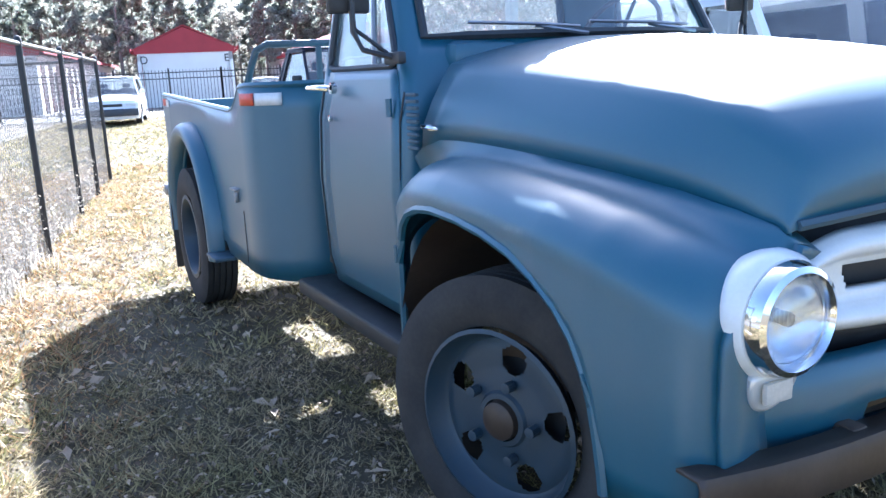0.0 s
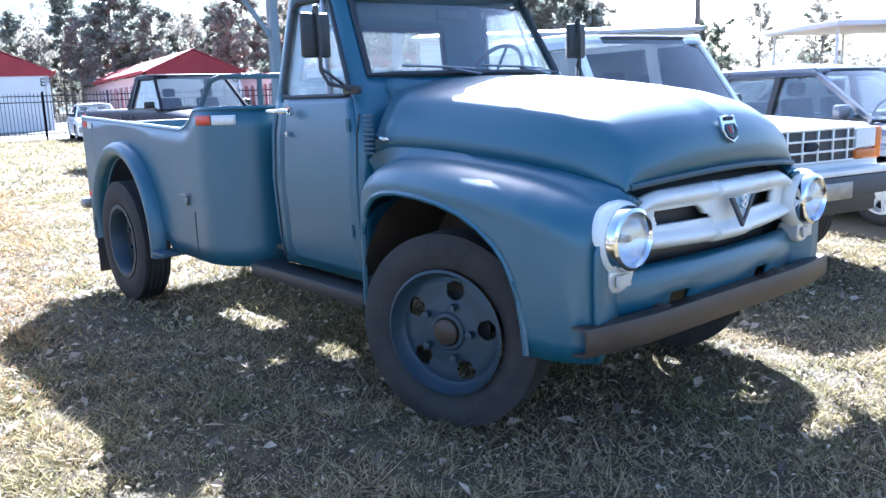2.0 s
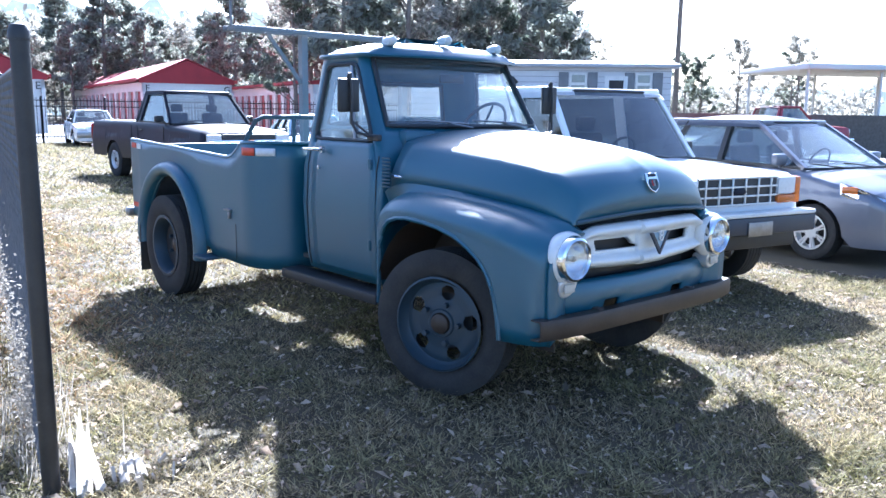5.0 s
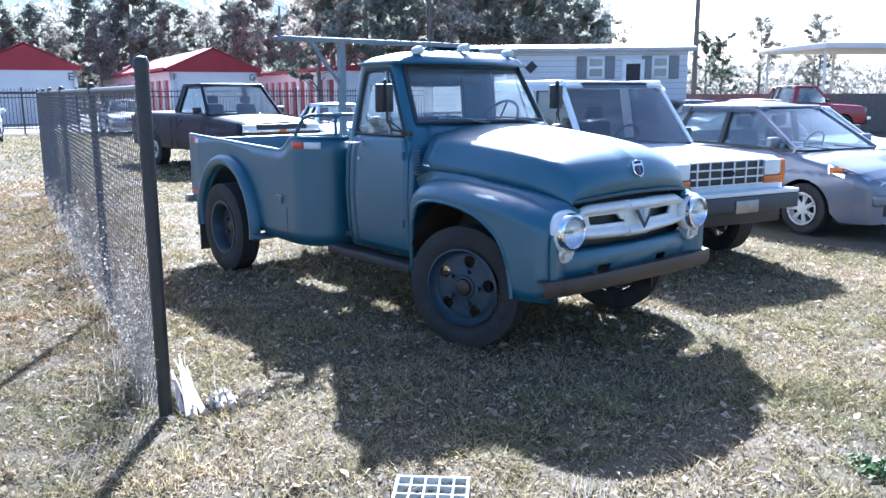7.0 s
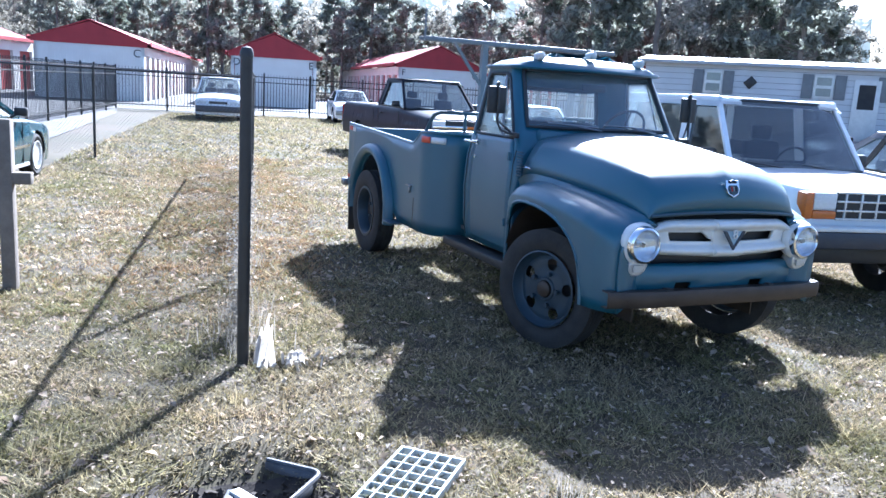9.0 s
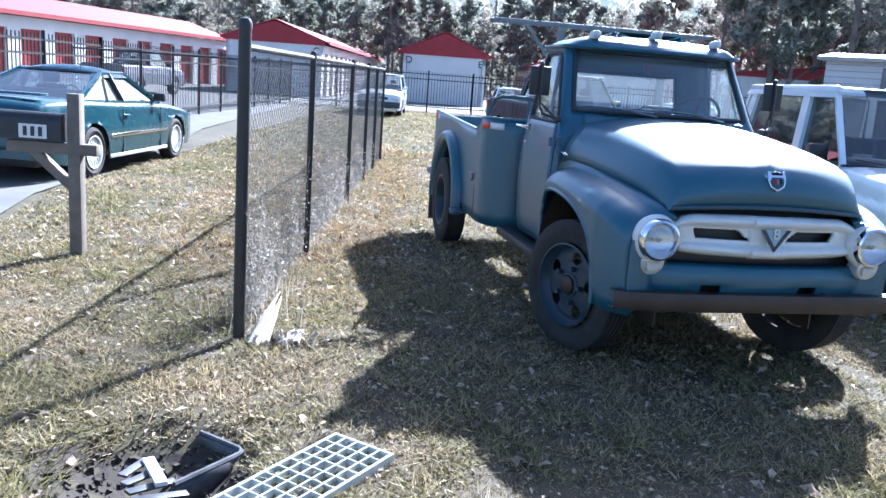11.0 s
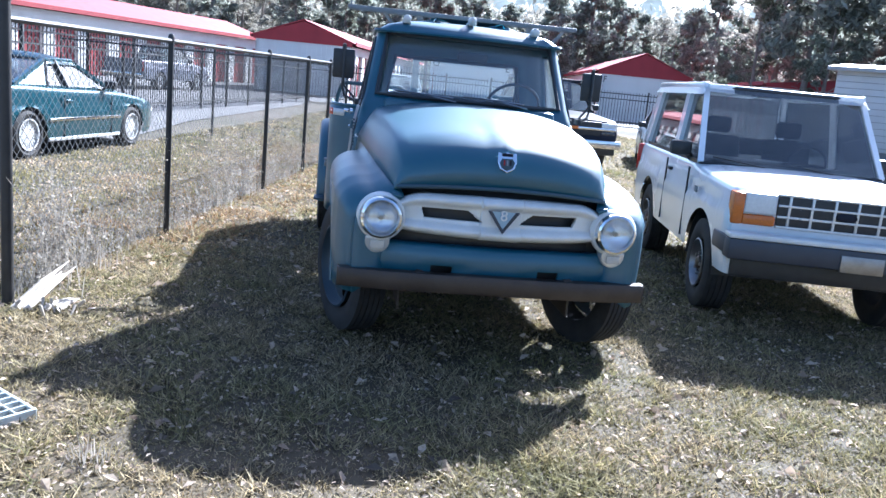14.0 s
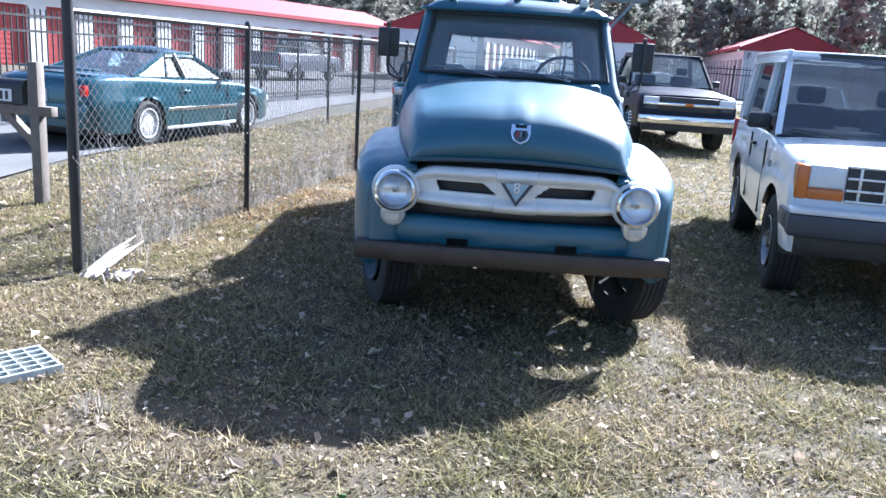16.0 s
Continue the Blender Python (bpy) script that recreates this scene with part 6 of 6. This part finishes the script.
for x, y, k, sz in ((60, 41, 3, 0.75), (64, 39, 3, 0.9), (58, 34, 3, 0.8), (66, 35, 2, 0.85), (70, 32, 3, 0.9), (62, 28, 2, 0.8), (48, 13, 5, 1.3), (52, 10, 1, 1.5), (56, 14, 3, 1.5), (50, 8, 3, 1.5)):
    copy_thing(kinds[k], Matrix.Translation((x, y, 0)) @ pose(0, 0, 0, 0, 0, rng.random() * 360) @ Matrix.Scale(sz, 4))
for k in range(6):
    if k not in used:
        kinds[k].matrix_world = Matrix.Translation((-60 - 8 * k, 40, 0))

# undergrowth and far woods behind the trees, haze put into the leaf colour
n = 2400
ang = np.radians(-62 + 132 * rng.random(n))
rad = np.where(np.degrees(ang) < 52, 104 + 26 * rng.random(n), 120 + 30 * rng.random(n))
hts = np.where(np.degrees(ang) < 51, 0.5 + 12 * rng.random(n), 0.5 + 4 * rng.random(n))
cen = np.stack([rad * np.sin(ang), rad * np.cos(ang), hts], 1)
q, f = leaf_cloud(cen, np.full(n, 2.6), 90000, 0.5)
ob = new("far_woods", mesh_of("far_woods", q, f, BROADLEAF))
tagged(ob, "grey-green woods far behind the yard, haze painted in", "woods", kind="stuff")


def backdrop():
    """Wall of distant woods with an uneven top, far behind the trees; its haze is painted on."""
    bm = bmesh.new()
    rows = [[], [], []]
    for i in range(420):
        a = radians(-75 + 160 * i / 419)
        deg = math.degrees(a)
        h = (17.5 + 4.5 * noise.noise(Vector((deg * 0.5, 0, 0))) + 3 * noise.noise(Vector((deg * 2.2, 3, 0))) + 2 * noise.noise(Vector((deg * 7, 7, 0)))) if deg < 52.5 else 6 + 2 * noise.noise(Vector((deg * 2, 0, 0))) + 1.5 * noise.noise(Vector((deg * 7, 5, 0)))
        for row, z in zip(rows, (-1, h * 0.6, h)):
            row.append((150 * math.sin(a), 150 * math.cos(a), z))
    skin(bm, rows)
    # haze is painted here: a pale colour that also glows a little
    m = surf("painted_haze_woods", (0.30, 0.33, 0.31), (0.18, 0.20, 0.18), 1.0, 0, 0.35, 0, 1.2, spec=0.0)
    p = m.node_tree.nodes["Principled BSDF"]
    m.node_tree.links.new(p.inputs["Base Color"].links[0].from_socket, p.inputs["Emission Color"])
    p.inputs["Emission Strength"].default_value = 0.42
    tagged(part("backdrop", bm, m, None), "grey-green distant woods in painted glowing haze", "woods", kind="structure")


backdrop()


# ---- grass, leaves, weeds ----
def scatter(n, x0, x1, y0, y1):
    p = np.stack([x0 + (x1 - x0) * rng.random(n), y0 + (y1 - y0) * rng.random(n)], 1)
    road = p[:, 0] < -3.3 + 0.21 * np.maximum(0, p[:, 1] - 8)
    hole = ((p[:, 0] + 1.33) / 0.36) ** 2 + ((p[:, 1] - 0.80) / 0.42) ** 2 < 1
    return p[~(road | hole)]


def grass(n, box_, h, w, name, material, label, keep=None):
    p = scatter(n, *box_)
    if keep:
        p = p[[rng.random() < keep(x, y) for x, y in p]]
    n = len(p)
    z = np.array([ground_height(x, y) for x, y in p])
    a = rng.random(n) * math.tau
    clump = np.array([noise.noise(Vector((x * 5.5, y * 5.5, 1))) + 0.6 * noise.noise(Vector((x * 1.3, y * 1.3, 6))) for x, y in p])
    hh = h * (0.4 + rng.random(n)) * np.clip(0.85 + 1.1 * clump, 0.3, 2.0)
    lean = rng.normal(size=(n, 2)) * (hh * 1.5)[:, None]
    ux, uy = np.cos(a) * w, np.sin(a) * w
    q = np.stack([np.stack([p[:, 0] - ux, p[:, 1] - uy, z - 0.005], 1), np.stack([p[:, 0] + ux, p[:, 1] + uy, z - 0.005], 1), np.stack([p[:, 0] + lean[:, 0], p[:, 1] + lean[:, 1], z + hh], 1)], 1).reshape(-1, 3)
    ob = new(name, mesh_of(name, q, np.arange(n * 3).reshape(-1, 3), material))
    tagged(ob, label, "grass", kind="stuff")


grass(420000, (-3.5, 6.5, -3.4, 4.5), 0.032, 0.0048, "grass", BLADE, "short dry lawn grass")
grass(130000, (-3.5, 8.0, 4.5, 14.0), 0.040, 0.008, "grass", BLADE, "short dry lawn grass")
grass(90000, (-4.0, 14.0, 14.0, 36.0), 0.06, 0.018, "grass", BLADE, "short dry lawn grass")


def along_fence(x, y):
    """High in the strip on the truck's side of the chain-link fence, where pine straw gathers."""
    d = (x - F0.x) - (y - F0.y) * (F1.x - F0.x) / (F1.y - F0.y)
    return math.exp(-((d - 0.1) / (0.75 if d > 0 else 1.5)) ** 2) * min(1, max(0, (y - 3.0) / 2)) * (0.65 + 0.8 * noise.noise(Vector((x * 2, y * 2, 3))))


def green_patch(x, y):
    return min(1, max(0, 2.6 * noise.noise(Vector((x * 0.75, y * 0.75, 11))) + 1.2 * noise.noise(Vector((x * 3.1, y * 3.1, 5))) - 0.1 + (0.45 if x < -0.9 else 0.0)))


grass(180000, (-3.5, 6.5, -3.4, 6.5), 0.030, 0.0046, "grass", GREENBLADE, "patches of green winter grass", green_patch)
grass(60000, (-3.5, 8.0, 6.5, 16.0), 0.042, 0.009, "grass", GREENBLADE, "patches of green winter grass", green_patch)
grass(210000, (-2.6, 3.2, 3.0, 15.5), 0.034, 0.0060, "pine_straw", PINESTRAW, "orange pine straw along the fence", along_fence)


def litter(n, box_, s):
    p = scatter(n, *box_)
    n = len(p)
    z = np.array([ground_height(x, y) for x, y in p]) + 0.012 + 0.01 * rng.random(n)
    u = rng.normal(size=(n, 3)) * [1, 1, 0.35]
    u /= np.linalg.norm(u, axis=1)[:, None]
    w = np.cross(u, rng.normal(size=(n, 3)) * [0.35, 0.35, 1])
    w /= np.linalg.norm(w, axis=1)[:, None]
    c = np.column_stack([p, z])
    ss = (s * (0.5 + rng.random(n)))[:, None]
    bend = np.array([0, 0, 1]) * ss * 0.25
    q = np.stack([c - u * ss, c - w * ss * 0.5 + bend, c + u * ss, c + w * ss * 0.5 + bend], 1).reshape(-1, 3)
    ob = new("leaf_litter", mesh_of("leaf_litter", q, np.arange(n * 4).reshape(-1, 4), LITTER))
    tagged(ob, "scattered pale fallen leaves", "leaves", kind="stuff")


litter(30000, (-3.5, 6.5, -4.0, 4.5), 0.013)
litter(1800, (-3.5, 6.5, -3.0, 4.5), 0.032)
litter(14000, (-3.5, 10.0, 4.5, 16.0), 0.024)


def tuft(x, y, n, h, material, name, label, spread=0.10):
    q = []
    for k in range(n):
        a = rng.random() * math.tau
        b = Vector((x + rng.normal() * spread * 0.5, y + rng.normal() * spread * 0.5, ground_height(x, y) - 0.01))
        e = b + Vector((math.cos(a) * h * 0.45 * rng.random(), math.sin(a) * h * 0.45 * rng.random(), h * (0.5 + 0.6 * rng.random())))
        s = Vector((-math.sin(a), math.cos(a), 0)) * 0.0035
        q += [tuple(b - s), tuple(b + s), tuple(e + Vector((0, 0, -0.01)))]
    ob = new(name, mesh_of(name, np.array(q), np.arange(len(q)).reshape(-1, 3), material))
    tagged(ob, label, "plant", kind="stuff")


def vine(f, width, height, strands):
    """Dry stems that climb and wander in the fence's plane, with curled leaf scraps on them."""
    d = (F1 - F0).normalized()
    nrm = Vector((-d.y, d.x, 0))
    v, fc = [], []
    for k in range(strands):
        p = F0 + (F1 - F0) * f + d * rng.normal() * width * 0.5 + nrm * (0.03 + 0.02 * rng.normal())
        p.z = 0.0
        top = height * (0.35 + 0.65 * rng.random())
        slant = rng.normal() * 0.35
        while p.z < top:
            slant = 0.8 * slant + 0.35 * rng.normal()
            q = p + Vector((0, 0, 0.05)) + d * slant * 0.05 + nrm * 0.008 * rng.normal()
            i, w = len(v), d * 0.0022
            v += [tuple(p - w), tuple(p + w), tuple(q + w), tuple(q - w)]
            fc.append((i, i + 1, i + 2, i + 3))
            for j in range(2):
                if rng.random() < 0.75:
                    c, a, r = p + Vector(rng.normal(size=3)) * 0.022, Vector(rng.normal(size=3)).normalized(), 0.006 + 0.011 * rng.random()
                    b = a.cross(Vector(rng.normal(size=3))).normalized()
                    i = len(v)
                    v += [tuple(c - a * r), tuple(c + b * r * 0.5), tuple(c + a * r), tuple(c - b * r * 0.5)]
                    fc.append((i, i + 1, i + 2, i + 3))
            p = q
    ob = new("dry_vine", mesh_of("dry_vine", np.array(v), np.array(fc), DRYWEED))
    tagged(ob, "dry pale vines climbing the chain-link fence", "plant", kind="stuff")


for f, w, h, n in ((0.05, 0.26, 0.95, 50), (0.07, 0.5, 0.7, 40), (0.10, 0.5, 0.45, 26), (0.16, 0.6, 0.40, 24), (0.20, 0.3, 1.1, 16), (0.26, 0.5, 0.5, 24), (0.33, 0.4, 0.7, 36), (0.38, 0.35, 0.9, 46), (0.45, 0.4, 0.75, 40), (0.55, 0.6, 0.6, 36), (0.66, 0.6, 0.7, 36), (0.80, 0.8, 0.6, 36)):
    vine(f, w, h, n)
for f, n, h in ((0.02, 40, 0.30), (0.05, 60, 0.35), (0.09, 50, 0.25), (0.15, 40, 0.2), (0.24, 50, 0.22), (0.36, 60, 0.3), (0.46, 60, 0.3), (0.60, 40, 0.3)):
    p = F0 + (F1 - F0) * f
    tuft(p.x - 0.03, p.y, n, h, DRYWEED, "dry_weeds", "dry pale weeds under the chain-link fence", 0.22)


def leafy_weed(x, y, n, r):
    """A low rosette of broad leaves, each bent down at the tip."""
    v, f = [], []
    for k in range(n):
        a, ln = rng.random() * math.tau, r * (0.5 + 0.7 * rng.random())
        u, w = Vector((math.cos(a), math.sin(a), 0)), Vector((-math.sin(a), math.cos(a), 0))
        b = Vector((x + rng.normal() * r * 0.6, y + rng.normal() * r * 0.6, ground_height(x, y) + 0.005))
        h = 0.02 + 0.035 * rng.random()
        i = len(v)
        v += [tuple(b), tuple(b + u * ln * 0.5 - w * ln * 0.26 + Vector((0, 0, h))), tuple(b + u * ln * 0.5 + w * ln * 0.26 + Vector((0, 0, h))), tuple(b + u * ln + Vector((0, 0, h * 0.7)))]
        f += [(i, i + 1, i + 2), (i + 1, i + 3, i + 2)]
    ob = new("weed", mesh_of("weed", np.array(v), np.array(f), WEED))
    tagged(ob, "low broad-leaved green weed in the lawn", "plant", kind="stuff")


for x, y in ((1.08, -0.35), (1.22, -0.36), (1.15, -0.27)):
    leafy_weed(x, y, 20, 0.06)
tuft(0.0, 0.42, 60, 0.12, DRYWEED, "grass_tuft", "tall dry grass tuft", 0.10)
tuft(-1.15, 1.65, 160, 0.09, BLADE, "grass_tuft", "shaggy dry grass tuft", 0.35)
for k in range(46):
    a, r = rng.random() * math.tau, 0.62 + 0.75 * rng.random()
    x, y = -1.33 + r * math.cos(a), 0.95 + r * math.sin(a)
    if x > -2.6 and math.hypot(x + 0.71, y - 0.66) > 0.45:
        tuft(x, y, 70, 0.035 + 0.045 * rng.random(), BLADE, "grass_tuft", "shaggy dry grass tuft", 0.09 + 0.08 * rng.random())
for k in range(60):
    x, y = -2.2 + 6.5 * rng.random(), -2.2 + 6.0 * rng.random()
    tuft(x, y, 46, 0.03 + 0.04 * rng.random(), BLADE if k % 3 else GREENBLADE, "grass_tuft", "shaggy dry grass tuft", 0.07 + 0.07 * rng.random())
